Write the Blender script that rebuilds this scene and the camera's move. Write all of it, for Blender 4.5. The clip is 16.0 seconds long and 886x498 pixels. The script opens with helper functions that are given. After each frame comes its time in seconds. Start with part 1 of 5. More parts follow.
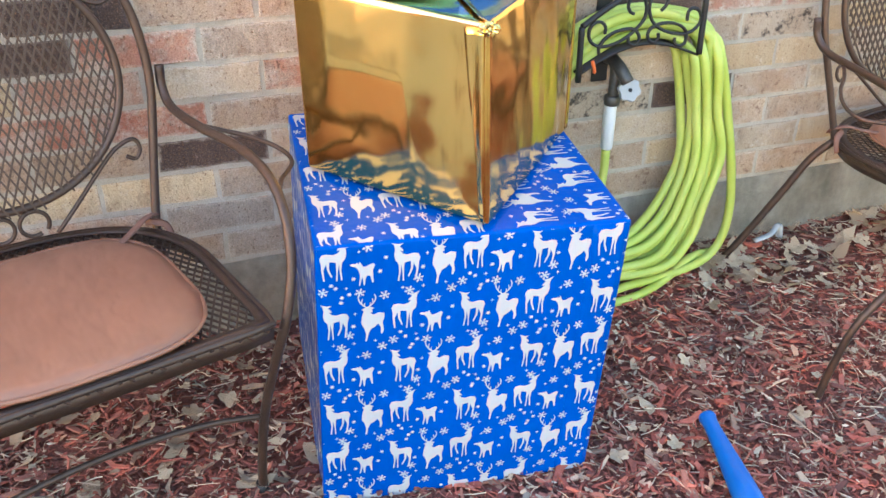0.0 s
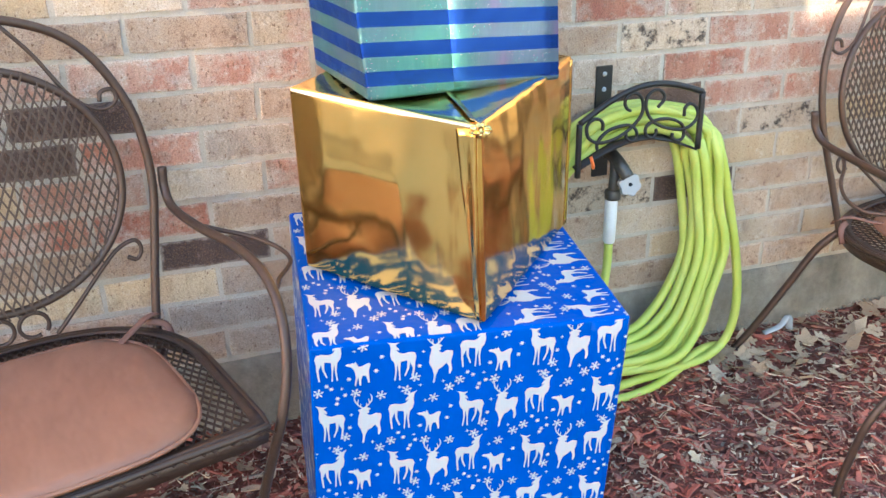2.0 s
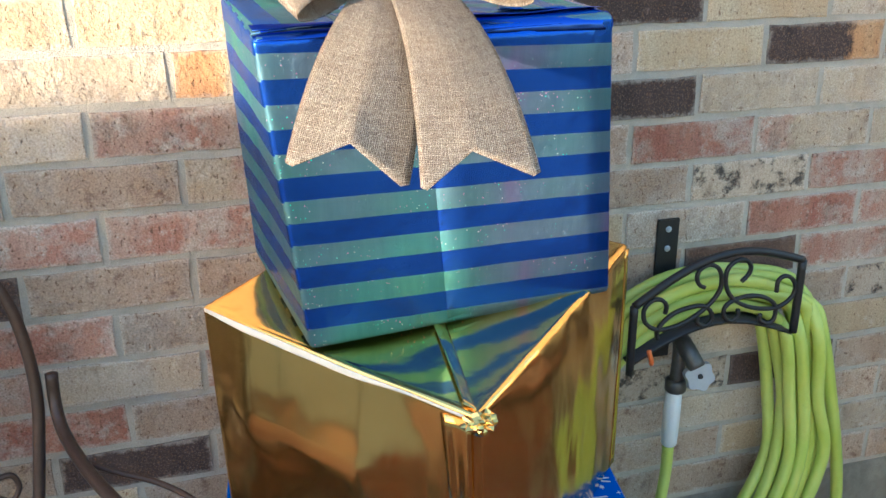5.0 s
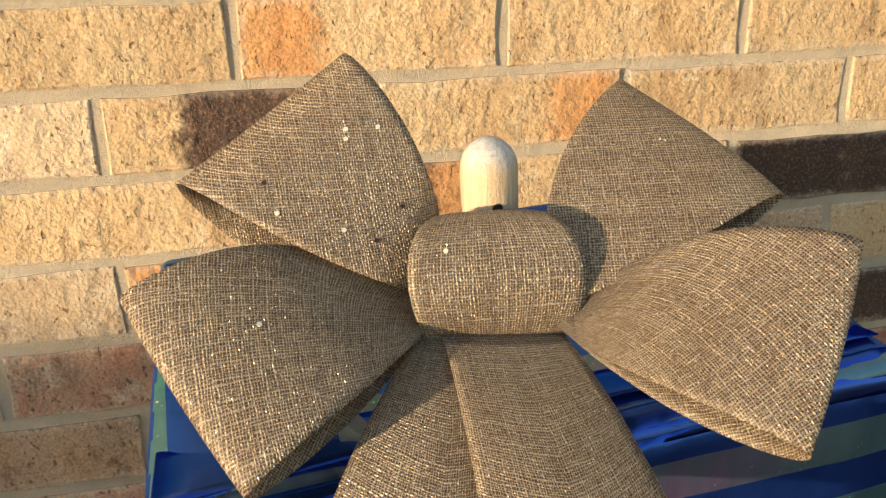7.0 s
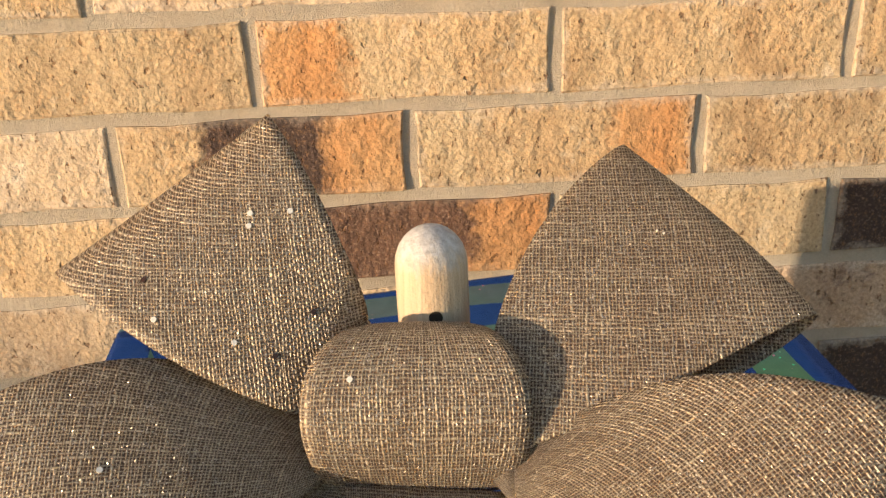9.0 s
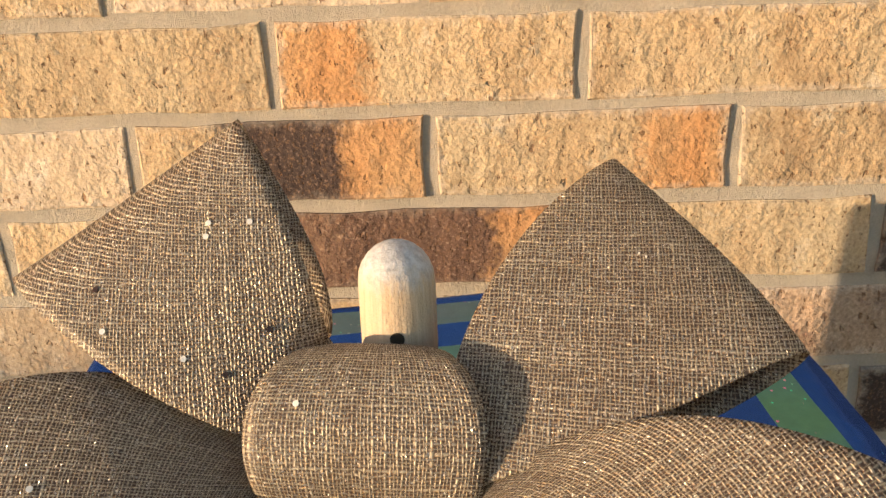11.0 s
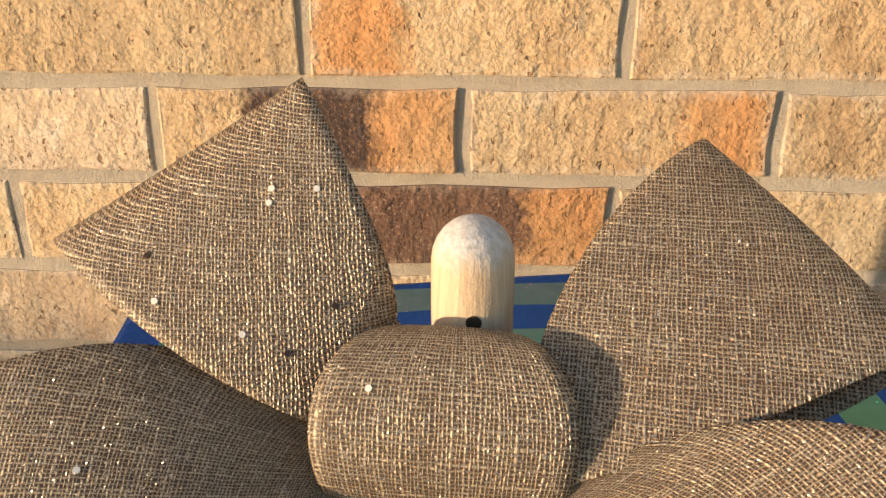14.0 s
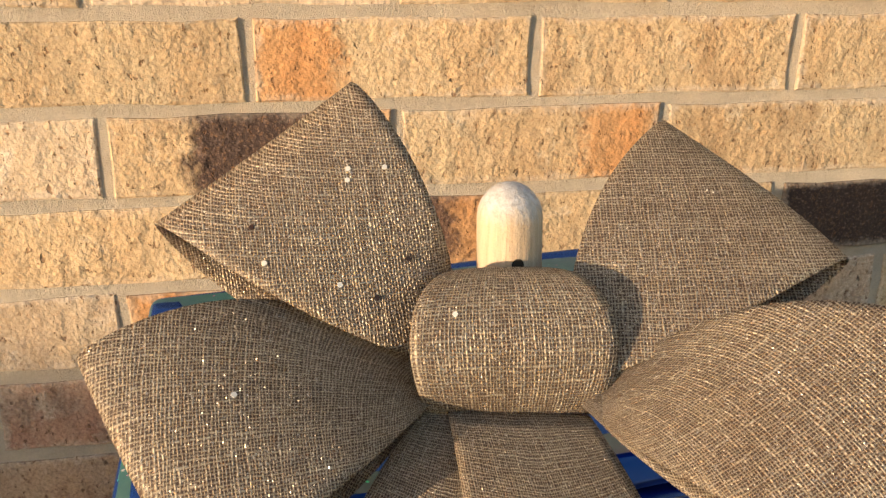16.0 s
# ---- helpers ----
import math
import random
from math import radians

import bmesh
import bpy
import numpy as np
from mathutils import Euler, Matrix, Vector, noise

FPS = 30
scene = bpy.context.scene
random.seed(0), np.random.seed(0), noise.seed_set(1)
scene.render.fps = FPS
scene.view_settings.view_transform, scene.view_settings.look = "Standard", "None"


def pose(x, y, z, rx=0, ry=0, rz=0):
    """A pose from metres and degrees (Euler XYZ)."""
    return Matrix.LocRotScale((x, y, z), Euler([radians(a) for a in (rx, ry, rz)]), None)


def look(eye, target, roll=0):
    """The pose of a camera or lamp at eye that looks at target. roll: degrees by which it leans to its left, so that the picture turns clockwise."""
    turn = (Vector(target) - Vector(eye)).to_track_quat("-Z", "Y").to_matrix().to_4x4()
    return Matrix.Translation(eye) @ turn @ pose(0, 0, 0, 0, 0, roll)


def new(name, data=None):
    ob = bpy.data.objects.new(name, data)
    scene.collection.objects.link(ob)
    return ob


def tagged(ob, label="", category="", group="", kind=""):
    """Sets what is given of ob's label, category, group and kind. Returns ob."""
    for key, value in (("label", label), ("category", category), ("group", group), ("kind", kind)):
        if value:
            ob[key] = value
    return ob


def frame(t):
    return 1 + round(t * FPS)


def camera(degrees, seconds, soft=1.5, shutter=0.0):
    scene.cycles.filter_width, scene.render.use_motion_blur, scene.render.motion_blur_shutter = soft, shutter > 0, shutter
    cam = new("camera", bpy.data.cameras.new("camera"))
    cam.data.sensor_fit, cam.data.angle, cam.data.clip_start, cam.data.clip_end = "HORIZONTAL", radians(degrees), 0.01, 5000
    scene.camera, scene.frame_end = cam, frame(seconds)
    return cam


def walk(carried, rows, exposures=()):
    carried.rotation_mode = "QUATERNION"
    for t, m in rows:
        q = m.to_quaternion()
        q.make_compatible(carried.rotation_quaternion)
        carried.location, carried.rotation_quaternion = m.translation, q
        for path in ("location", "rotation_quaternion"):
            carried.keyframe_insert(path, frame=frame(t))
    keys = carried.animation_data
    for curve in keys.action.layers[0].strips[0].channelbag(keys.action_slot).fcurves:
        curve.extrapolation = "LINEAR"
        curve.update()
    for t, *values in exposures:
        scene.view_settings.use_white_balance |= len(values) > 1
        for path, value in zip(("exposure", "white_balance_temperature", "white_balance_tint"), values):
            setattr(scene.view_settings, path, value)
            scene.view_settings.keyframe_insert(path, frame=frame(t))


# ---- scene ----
from mathutils.bvhtree import BVHTree

cam = camera(53.5, 16.0)
# the phone's own exposure and white balance: opened up for the shade, then stopped down on the sunlit wall
EXPOSURES = [(0.0, 4.38, 5820, 16), (1.0, 4.38, 5860, 16), (2.0, 4.32, 5680, 15), (3.0, 3.98, 5600, 16), (3.7, 3.62, 5550, 16), (6.0, 3.05, 5200, 4), (6.5, 2.66, 5650, 6), (7.0, 2.44, 7050, 9), (8.0, 2.17, 7050, 15), (9.2, 2.28, 7000, 15), (11.5, 2.31, 7050, 15), (16.0, 2.31, 7050, 15)]
PATH = [
    (0, (-0.398, -1.927, 1.292), (0.201, -0.272, 0.342), -0.0),
    (0.5, (-0.392, -1.931, 1.297), (0.209, -0.251, 0.392), -0.7),
    (1, (-0.385, -1.936, 1.301), (0.212, -0.223, 0.459), -1.3),
    (1.5, (-0.375, -1.939, 1.301), (0.218, -0.204, 0.5), -1.2),
    (2, (-0.358, -1.928, 1.303), (0.234, -0.178, 0.537), -1.1),
    (2.5, (-0.347, -1.876, 1.309), (0.233, -0.092, 0.616), -1.2),
    (3, (-0.317, -1.768, 1.319), (0.303, 0.011, 0.647), -0.6),
    (3.5, (-0.296, -1.614, 1.38), (0.406, 0.136, 0.714), -0.8),
    (3.7, (-0.298, -1.564, 1.386), (0.451, 0.167, 0.719), -0.8),
    (5.8, (-0.004, -1.153, 1.44), (0.391, 0.672, 0.724), -0.5),
    (6, (-0.008, -1.067, 1.465), (0.398, 0.754, 0.744), -0.5),
    (6.5, (-0.021, -0.894, 1.497), (0.436, 0.906, 0.754), -1.0),
    (7, (0.021, -0.835, 1.531), (0.394, 1.003, 0.835), -1.2),
    (7.5, (0.07, -0.79, 1.547), (0.307, 1.08, 0.878), -2.0),
    (8, (0.085, -0.767, 1.55), (0.242, 1.103, 0.858), -2.3),
    (8.5, (0.107, -0.749, 1.546), (0.216, 1.116, 0.834), -2.3),
    (9, (0.124, -0.745, 1.545), (0.192, 1.123, 0.834), -2.6),
    (9.2, (0.128, -0.747, 1.547), (0.178, 1.124, 0.84), -2.6),
    (11.3, (0.163, -0.722, 1.541), (0.081, 1.15, 0.843), -2.2),
    (11.5, (0.164, -0.722, 1.542), (0.074, 1.152, 0.848), -2.0),
    (12, (0.166, -0.721, 1.54), (0.067, 1.15, 0.841), -1.9),
    (12.5, (0.16, -0.718, 1.539), (0.056, 1.15, 0.833), -1.4),
    (13, (0.153, -0.707, 1.537), (0.058, 1.156, 0.815), -0.7),
    (13.5, (0.147, -0.699, 1.533), (0.077, 1.157, 0.793), -0.2),
    (14, (0.127, -0.701, 1.532), (0.084, 1.155, 0.789), 0.3),
    (14.5, (0.11, -0.714, 1.535), (0.115, 1.149, 0.808), 0.2),
    (15, (0.088, -0.736, 1.533), (0.176, 1.134, 0.83), 0.0),
    (15.5, (0.06, -0.763, 1.53), (0.258, 1.108, 0.852), -0.1),
    (16, (0.04, -0.781, 1.528), (0.35, 1.084, 0.877), 0.2),
]
walk(cam, [(t, look(eye, target, roll)) for t, eye, target, roll in PATH], EXPOSURES)

# ---- light ----
# low evening sun from the left behind the camera; an unseen fence, added across the yard, keeps the lower wall in shade
SUN_DIR = Vector((2.07, 1.0, -0.09)).normalized()
world = bpy.data.worlds.new("sky")
scene.world = world
world.use_nodes = True
wn = world.node_tree
sky = wn.nodes.new("ShaderNodeTexSky")
sky.sky_type = "NISHITA"
sky.sun_disc = False
sky.dust_density, sky.ozone_density = 0.7, 1.6
sky.sun_elevation = math.asin(-SUN_DIR.z)
sky.sun_rotation = math.atan2(-SUN_DIR.x, -SUN_DIR.y)
wn.links.new(sky.outputs[0], wn.nodes["Background"].inputs[0])
wn.nodes["Background"].inputs[1].default_value = 0.15
sun_data = bpy.data.lights.new("sun", "SUN")
sun_data.energy, sun_data.angle, sun_data.color = 1.5, radians(0.55), (1.0, 0.77, 0.50)
sun = new("sun", sun_data)
sun.matrix_world = Matrix.Translation((-6, -6, 5)) @ SUN_DIR.to_track_quat("-Z", "Y").to_matrix().to_4x4()

# ---- materials ----
class Mat:
    """A node material with short names for the nodes that are used over and over."""

    def __init__(self, name, rough=0.6, metal=0.0):
        self.m = bpy.data.materials.new(name)
        self.m.use_nodes = True
        self.t = self.m.node_tree
        self.b = self.t.nodes["Principled BSDF"]
        self.b.inputs["Roughness"].default_value = rough
        self.b.inputs["Metallic"].default_value = metal

    def node(self, kind, **kw):
        n = self.t.nodes.new(kind)
        for k, v in kw.items():
            if k in n.inputs:
                n.inputs[k].default_value = v
        return n

    def link(self, a, b):
        self.t.links.new(a, b)

    def coord(self, kind="Object", scale=(1, 1, 1), rot=(0, 0, 0), shift=None):
        c = self.t.nodes.new("ShaderNodeTexCoord")
        mp = self.t.nodes.new("ShaderNodeMapping")
        mp.inputs["Scale"].default_value = scale
        mp.inputs["Rotation"].default_value = rot
        self.link(c.outputs[kind], mp.inputs["Vector"])
        if shift is not None:
            self.link(shift, mp.inputs["Location"])
        return mp.outputs[0]

    def noise(self, vec, scale, detail=4.0, rough=0.6):
        n = self.node("ShaderNodeTexNoise", Scale=scale, Detail=detail, Roughness=rough)
        self.link(vec, n.inputs["Vector"])
        return n.outputs["Fac"]

    def ramp(self, fac, stops):
        r = self.t.nodes.new("ShaderNodeValToRGB")
        e = r.color_ramp.elements
        while len(e) < len(stops):
            e.new(0.5)
        for el, (p, c) in zip(e, stops):
            el.position = p
            el.color = (*c, 1) if len(c) == 3 else c
        self.link(fac, r.inputs[0])
        return r.outputs[0]

    def mask(self, fac, lo, hi):
        r = self.t.nodes.new("ShaderNodeMapRange")
        r.inputs["From Min"].default_value, r.inputs["From Max"].default_value = lo, hi
        self.link(fac, r.inputs["Value"])
        return r.outputs[0]

    def mix(self, fac, a, b, blend="MIX"):
        n = self.t.nodes.new("ShaderNodeMix")
        n.data_type, n.blend_type = "RGBA", blend
        for sock, v in ((n.inputs[0], fac), (n.inputs[6], a), (n.inputs[7], b)):
            if hasattr(v, "is_output"):
                self.link(v, sock)
            elif isinstance(v, (int, float)):
                sock.default_value = v
            else:
                sock.default_value = (*v, 1)
        return n.outputs[2]

    def math(self, op, a, b=0.0):
        n = self.t.nodes.new("ShaderNodeMath")
        n.operation = op
        for sock, v in ((n.inputs[0], a), (n.inputs[1], b)):
            if hasattr(v, "is_output"):
                self.link(v, sock)
            else:
                sock.default_value = v
        return n.outputs[0]

    def color(self, v):
        if hasattr(v, "is_output"):
            self.link(v, self.b.inputs["Base Color"])
        else:
            self.b.inputs["Base Color"].default_value = (*v, 1)

    def rough(self, v):
        self.link(v, self.b.inputs["Roughness"])

    def bump(self, height, dist, strength=1.0):
        n = self.t.nodes.new("ShaderNodeBump")
        n.inputs["Distance"].default_value, n.inputs["Strength"].default_value = dist, strength
        self.link(height, n.inputs["Height"])
        old = self.b.inputs["Normal"].links
        if old:
            self.link(old[0].from_socket, n.inputs["Normal"])
        self.link(n.outputs[0], self.b.inputs["Normal"])


def object_random(mt):
    return mt.t.nodes.new("ShaderNodeObjectInfo").outputs["Random"]


def island_random(mt):
    return mt.t.nodes.new("ShaderNodeNewGeometry").outputs["Random Per Island"]


KINDS = {   # base, second colour, stain, how much is stained
    "T": ((0.51, 0.385, 0.243), (0.56, 0.463, 0.318), (0.61, 0.53, 0.405), 0.57),
    "C": ((0.545, 0.45, 0.335), (0.47, 0.37, 0.265), (0.62, 0.55, 0.45), 0.56),
    "P": ((0.44, 0.225, 0.165), (0.52, 0.39, 0.31), (0.58, 0.50, 0.43), 0.54),
    "R": ((0.37, 0.145, 0.10), (0.46, 0.25, 0.18), (0.54, 0.44, 0.37), 0.58),
    "D": ((0.052, 0.034, 0.030), (0.085, 0.055, 0.047), (0.25, 0.18, 0.15), 0.60),
    "O": ((0.52, 0.27, 0.12), (0.53, 0.36, 0.20), (0.56, 0.44, 0.30), 0.62),
    "G": ((0.42, 0.36, 0.30), (0.37, 0.30, 0.24), (0.54, 0.48, 0.41), 0.56),
    "B": ((0.115, 0.065, 0.050), (0.20, 0.12, 0.085), (0.40, 0.29, 0.22), 0.60),
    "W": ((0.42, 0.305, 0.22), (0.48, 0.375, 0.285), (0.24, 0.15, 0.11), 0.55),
    "M": ((0.50, 0.42, 0.33), (0.46, 0.37, 0.28), (0.06, 0.05, 0.042), 0.50),
}


def brick_material(name, zones):
    """Rough tumbled brick: sandy grain, pits, blotches of a second colour, stains; a brick burnt unevenly changes kind along its length."""
    mt = Mat(name, 0.92)
    rnd = object_random(mt)
    off = mt.node("ShaderNodeCombineXYZ")
    mt.link(mt.math("MULTIPLY", rnd, 37.0), off.inputs[0])
    mt.link(mt.math("MULTIPLY", rnd, 11.0), off.inputs[2])
    v = mt.coord("Object", shift=off.outputs[0])
    vx = mt.coord("Object", scale=(1, 0.2, 0.25), shift=off.outputs[0])
    blot = mt.mask(mt.noise(vx, 11, 3), 0.42, 0.66)
    spots = mt.noise(v, 26, 6, 0.72)
    wash = mt.mask(mt.noise(v, 9, 5, 0.7), 0.48, 0.62)
    sep = mt.node("ShaderNodeSeparateXYZ")
    mt.link(mt.coord("Object"), sep.inputs[0])
    along = mt.math("ADD", sep.outputs[0], mt.math("MULTIPLY", mt.math("SUBTRACT", mt.noise(v, 34, 5, 0.75), 0.5), 0.085))
    c = None
    cuts = {2: (0.3,), 3: (0.26, 0.72)}.get(len(zones), ())
    for i, ch in enumerate(zones):
        base, second, stain, at = KINDS[ch]
        k = mt.mix(blot, base, second)
        k = mt.mix(mt.mask(spots, at, at + 0.1), k, stain)
        if ch in "DB":
            k = mt.mix(mt.math("MULTIPLY", mt.mask(mt.noise(v, 330, 3, 0.7), 0.55, 0.66), 0.8), k, stain)
        if ch in "PRGWC":
            k = mt.mix(mt.math("MULTIPLY", wash, 0.85 if ch in "PR" else 0.5), k, (0.56, 0.50, 0.44))
        c = k if c is None else mt.mix(mt.mask(along, (cuts[i - 1] - 0.5) * 0.243 - 0.008, (cuts[i - 1] - 0.5) * 0.243 + 0.008), c, k)
    # fired smudges, on some bricks more than on others
    smudge = mt.math("MULTIPLY", mt.mask(mt.noise(mt.coord("Object", scale=(1, 1, 0.5), shift=off.outputs[0]), 18, 6, 0.75), 0.50, 0.68), mt.math("FRACT", mt.math("MULTIPLY", rnd, 7.3)))
    c = mt.mix(mt.math("MULTIPLY", smudge, 0.95 if set(zones) & set("WPRG") else 0.75), c, mt.mix(1.0, c, (0.40, 0.31, 0.25), "MULTIPLY"))
    speck = mt.mask(mt.noise(v, 210, 5, 0.75), 0.54, 0.64)
    c = mt.mix(mt.math("MULTIPLY", speck, 0.42 if set(zones) & set("WPRGC") else 0.66), c, (0.25, 0.145, 0.078))
    # mortar smeared over the worn edges
    rim = mt.math("MINIMUM", mt.math("SUBTRACT", 0.1215, mt.math("ABSOLUTE", sep.outputs[0])), mt.math("SUBTRACT", 0.0347, mt.math("ABSOLUTE", sep.outputs[2])))
    rim = mt.math("ADD", rim, mt.math("MULTIPLY", mt.math("SUBTRACT", mt.noise(v, 40, 5, 0.75), 0.5), 0.038))
    smear = mt.math("MULTIPLY", mt.mask(rim, 0.007, 0.0), mt.math("ADD", mt.math("MULTIPLY", mt.math("FRACT", mt.math("MULTIPLY", rnd, 3.7)), 0.5), 0.3 if set(zones) & set("WPRGC") else 0.1))
    c = mt.mix(smear, c, (0.57, 0.51, 0.44))
    grain = mt.noise(v, 300, 4, 0.7)
    # coarse kinds: stronger light and dark grain paints relief into the colour
    coarse = bool(set(zones) & set("WPRG"))
    c = mt.mix(0.9 if coarse else 0.66, c, mt.ramp(grain, [(0.3, (0.58, 0.52, 0.47)), (0.68, (1.32, 1.29, 1.25))]), "MULTIPLY")
    vs = mt.coord("Object", scale=(1.0, 1.0, 0.6), shift=off.outputs[0])
    # pits and holes coloured dark brown, which also paints shade into them
    pits = mt.mask(mt.noise(vs, 150, 3, 0.6), 0.385 if coarse else 0.372, 0.335)
    c = mt.mix(mt.math("MULTIPLY", pits, 0.8), c, (0.19, 0.10, 0.055))
    hole = mt.mask(mt.noise(vs, 48, 3, 0.6), 0.31, 0.27)
    c = mt.mix(mt.math("MULTIPLY", hole, 0.75), c, (0.13, 0.065, 0.04))
    tone = mt.node("ShaderNodeCombineColor")
    level = mt.math("ADD", mt.math("MULTIPLY", rnd, 0.3), 0.82)
    for i in range(3):
        mt.link(level, tone.inputs[i])
    c = mt.mix(1.0, c, tone.outputs[0], "MULTIPLY")
    mt.color(c)
    sand = mt.noise(v, 300, 3, 0.6)
    rough_at = mt.mask(mt.noise(v, 12, 3), 0.36, 0.62)
    h = mt.math("ADD", mt.math("MULTIPLY", sand, 0.28), mt.math("MULTIPLY", mt.noise(v, 85, 4, 0.6), mt.math("ADD", mt.math("MULTIPLY", rough_at, 0.9), 0.5)))
    h = mt.math("SUBTRACT", h, mt.math("ADD", mt.math("MULTIPLY", pits, 0.5), mt.math("MULTIPLY", hole, 0.9)))
    mt.bump(h, 0.0048 if coarse else 0.0038, 1.0)
    mt.bump(mt.noise(v, 28, 3), 0.005, 0.8)
    return mt.m


BRICKS = {}


def brick_kind(zones):
    if zones not in BRICKS:
        BRICKS[zones] = brick_material("brick_" + "_".join(zones).lower(), zones)
    return BRICKS[zones]


def mortar_material():
    mt = Mat("mortar", 0.95)
    v = mt.coord()
    c = mt.ramp(mt.noise(v, 14, 6, 0.7), [(0.3, (0.41, 0.37, 0.31)), (0.7, (0.57, 0.515, 0.435))])
    g = mt.noise(v, 500, 4, 0.8)
    c = mt.mix(0.4, c, mt.ramp(g, [(0.3, (0.6, 0.6, 0.6)), (0.7, (1.15, 1.15, 1.12))]), "MULTIPLY")
    mt.color(c)
    mt.bump(mt.math("ADD", g, mt.noise(v, 80, 4)), 0.0022)
    return mt.m


def concrete_material():
    mt = Mat("foundation_concrete", 0.93)
    v = mt.coord()
    c = mt.ramp(mt.noise(v, 5, 7, 0.72), [(0.3, (0.26, 0.222, 0.185)), (0.55, (0.43, 0.385, 0.33)), (0.75, (0.55, 0.50, 0.435))])
    c = mt.mix(1.0, c, mt.ramp(mt.noise(mt.coord("Object", scale=(1, 1, 0.6)), 3.1, 5, 0.7), [(0.36, (0.60, 0.61, 0.58)), (0.58, (1.06, 1.04, 1.0))]), "MULTIPLY")
    g = mt.noise(v, 260, 5, 0.8)
    c = mt.mix(0.35, c, mt.ramp(g, [(0.3, (0.6, 0.6, 0.6)), (0.7, (1.15, 1.15, 1.12))]), "MULTIPLY")
    mt.color(c)
    mt.bump(mt.math("ADD", mt.math("MULTIPLY", g, 0.3), mt.noise(v, 16, 6, 0.7)), 0.022)
    return mt.m


def ground_material():
    mt = Mat("mulch_soil", 0.95)
    v = mt.coord()
    c = mt.ramp(mt.noise(v, 7, 8, 0.75), [(0.3, (0.12, 0.047, 0.034)), (0.52, (0.22, 0.076, 0.052)), (0.72, (0.34, 0.118, 0.080))])
    g = mt.noise(v, 130, 5, 0.8)
    c = mt.mix(0.7, c, mt.ramp(g, [(0.3, (0.4, 0.36, 0.34)), (0.7, (1.5, 1.4, 1.35))]), "MULTIPLY")
    # unseen dry lawn beyond the bed, made pale for the gold foil's reflection
    sep = mt.node("ShaderNodeSeparateXYZ")
    mt.link(v, sep.inputs[0])
    wob = mt.math("ADD", sep.outputs[1], mt.math("MULTIPLY", mt.noise(v, 2.5, 4), 0.5))
    lawn = mt.ramp(mt.noise(v, 30, 6, 0.8), [(0.3, (0.20, 0.18, 0.10)), (0.7, (0.42, 0.36, 0.22))])
    c = mt.mix(mt.mask(wob, -1.9, -2.1), c, lawn)
    # unseen pale concrete left of the bed, added to brighten the gold foil
    bright_slab = mt.ramp(mt.noise(v, 12, 6, 0.7), [(0.3, (0.42, 0.40, 0.36)), (0.7, (0.60, 0.575, 0.53))])
    mt.color(mt.mix(mt.mask(sep.outputs[0], -1.22, -1.24), c, bright_slab))
    mt.bump(mt.math("ADD", g, mt.noise(v, 40, 5)), 0.012)
    return mt.m


def chip_material():
    mt = Mat("mulch_chips", 0.88)
    r = island_random(mt)
    v = mt.coord()
    c = mt.ramp(r, [(0.0, (0.11, 0.048, 0.038)), (0.18, (0.19, 0.068, 0.052)), (0.36, (0.30, 0.092, 0.066)), (0.56, (0.41, 0.13, 0.092)), (0.70, (0.48, 0.19, 0.14)),
                    (0.77, (0.24, 0.145, 0.105)), (0.88, (0.36, 0.245, 0.175)), (0.95, (0.48, 0.37, 0.27)), (1.0, (0.58, 0.47, 0.35))])
    # fresher red patches and weathered brown ones
    zone = mt.noise(v, 3.4, 4, 0.65)
    c = mt.mix(1.0, c, mt.ramp(zone, [(0.34, (0.62, 0.74, 0.80)), (0.48, (1.06, 1.0, 0.96)), (0.62, (1.42, 1.08, 0.94))]), "MULTIPLY")
    g = mt.noise(v, 240, 4, 0.75)
    c = mt.mix(0.6, c, mt.ramp(g, [(0.3, (0.55, 0.5, 0.48)), (0.7, (1.25, 1.2, 1.18))]), "MULTIPLY")
    mt.color(c)
    mt.bump(g, 0.002)
    return mt.m


def leaf_material(name, lo, hi, rnd):
    mt = Mat(name, 0.75)
    r = rnd(mt)
    v = mt.coord()
    c = mt.mix(r, lo, hi)
    c = mt.mix(mt.mask(mt.noise(v, 60, 5, 0.7), 0.58, 0.85), c, (0.26, 0.18, 0.12))
    mt.color(c)
    mt.bump(mt.noise(v, 150, 3), 0.002)
    return mt.m


def foil_material(name, color, rough, bumps):
    mt = Mat(name, rough, 1.0)
    v = mt.coord()
    mt.color(mt.mix(mt.mask(mt.noise(v, 6, 4), 0.35, 0.7), color, tuple(min(1, c * 1.08 + 0.01) for c in color)))
    if color[2] > color[0]:
        mt.b.inputs["Specular Tint"].default_value = (*tuple(min(1.0, 1.6 * c + 0.05) for c in color), 1)
    for scale, dist, stretch in bumps:
        mt.bump(mt.noise(mt.coord("Object", scale=stretch), scale, 2, 0.5), dist)
    return mt.m


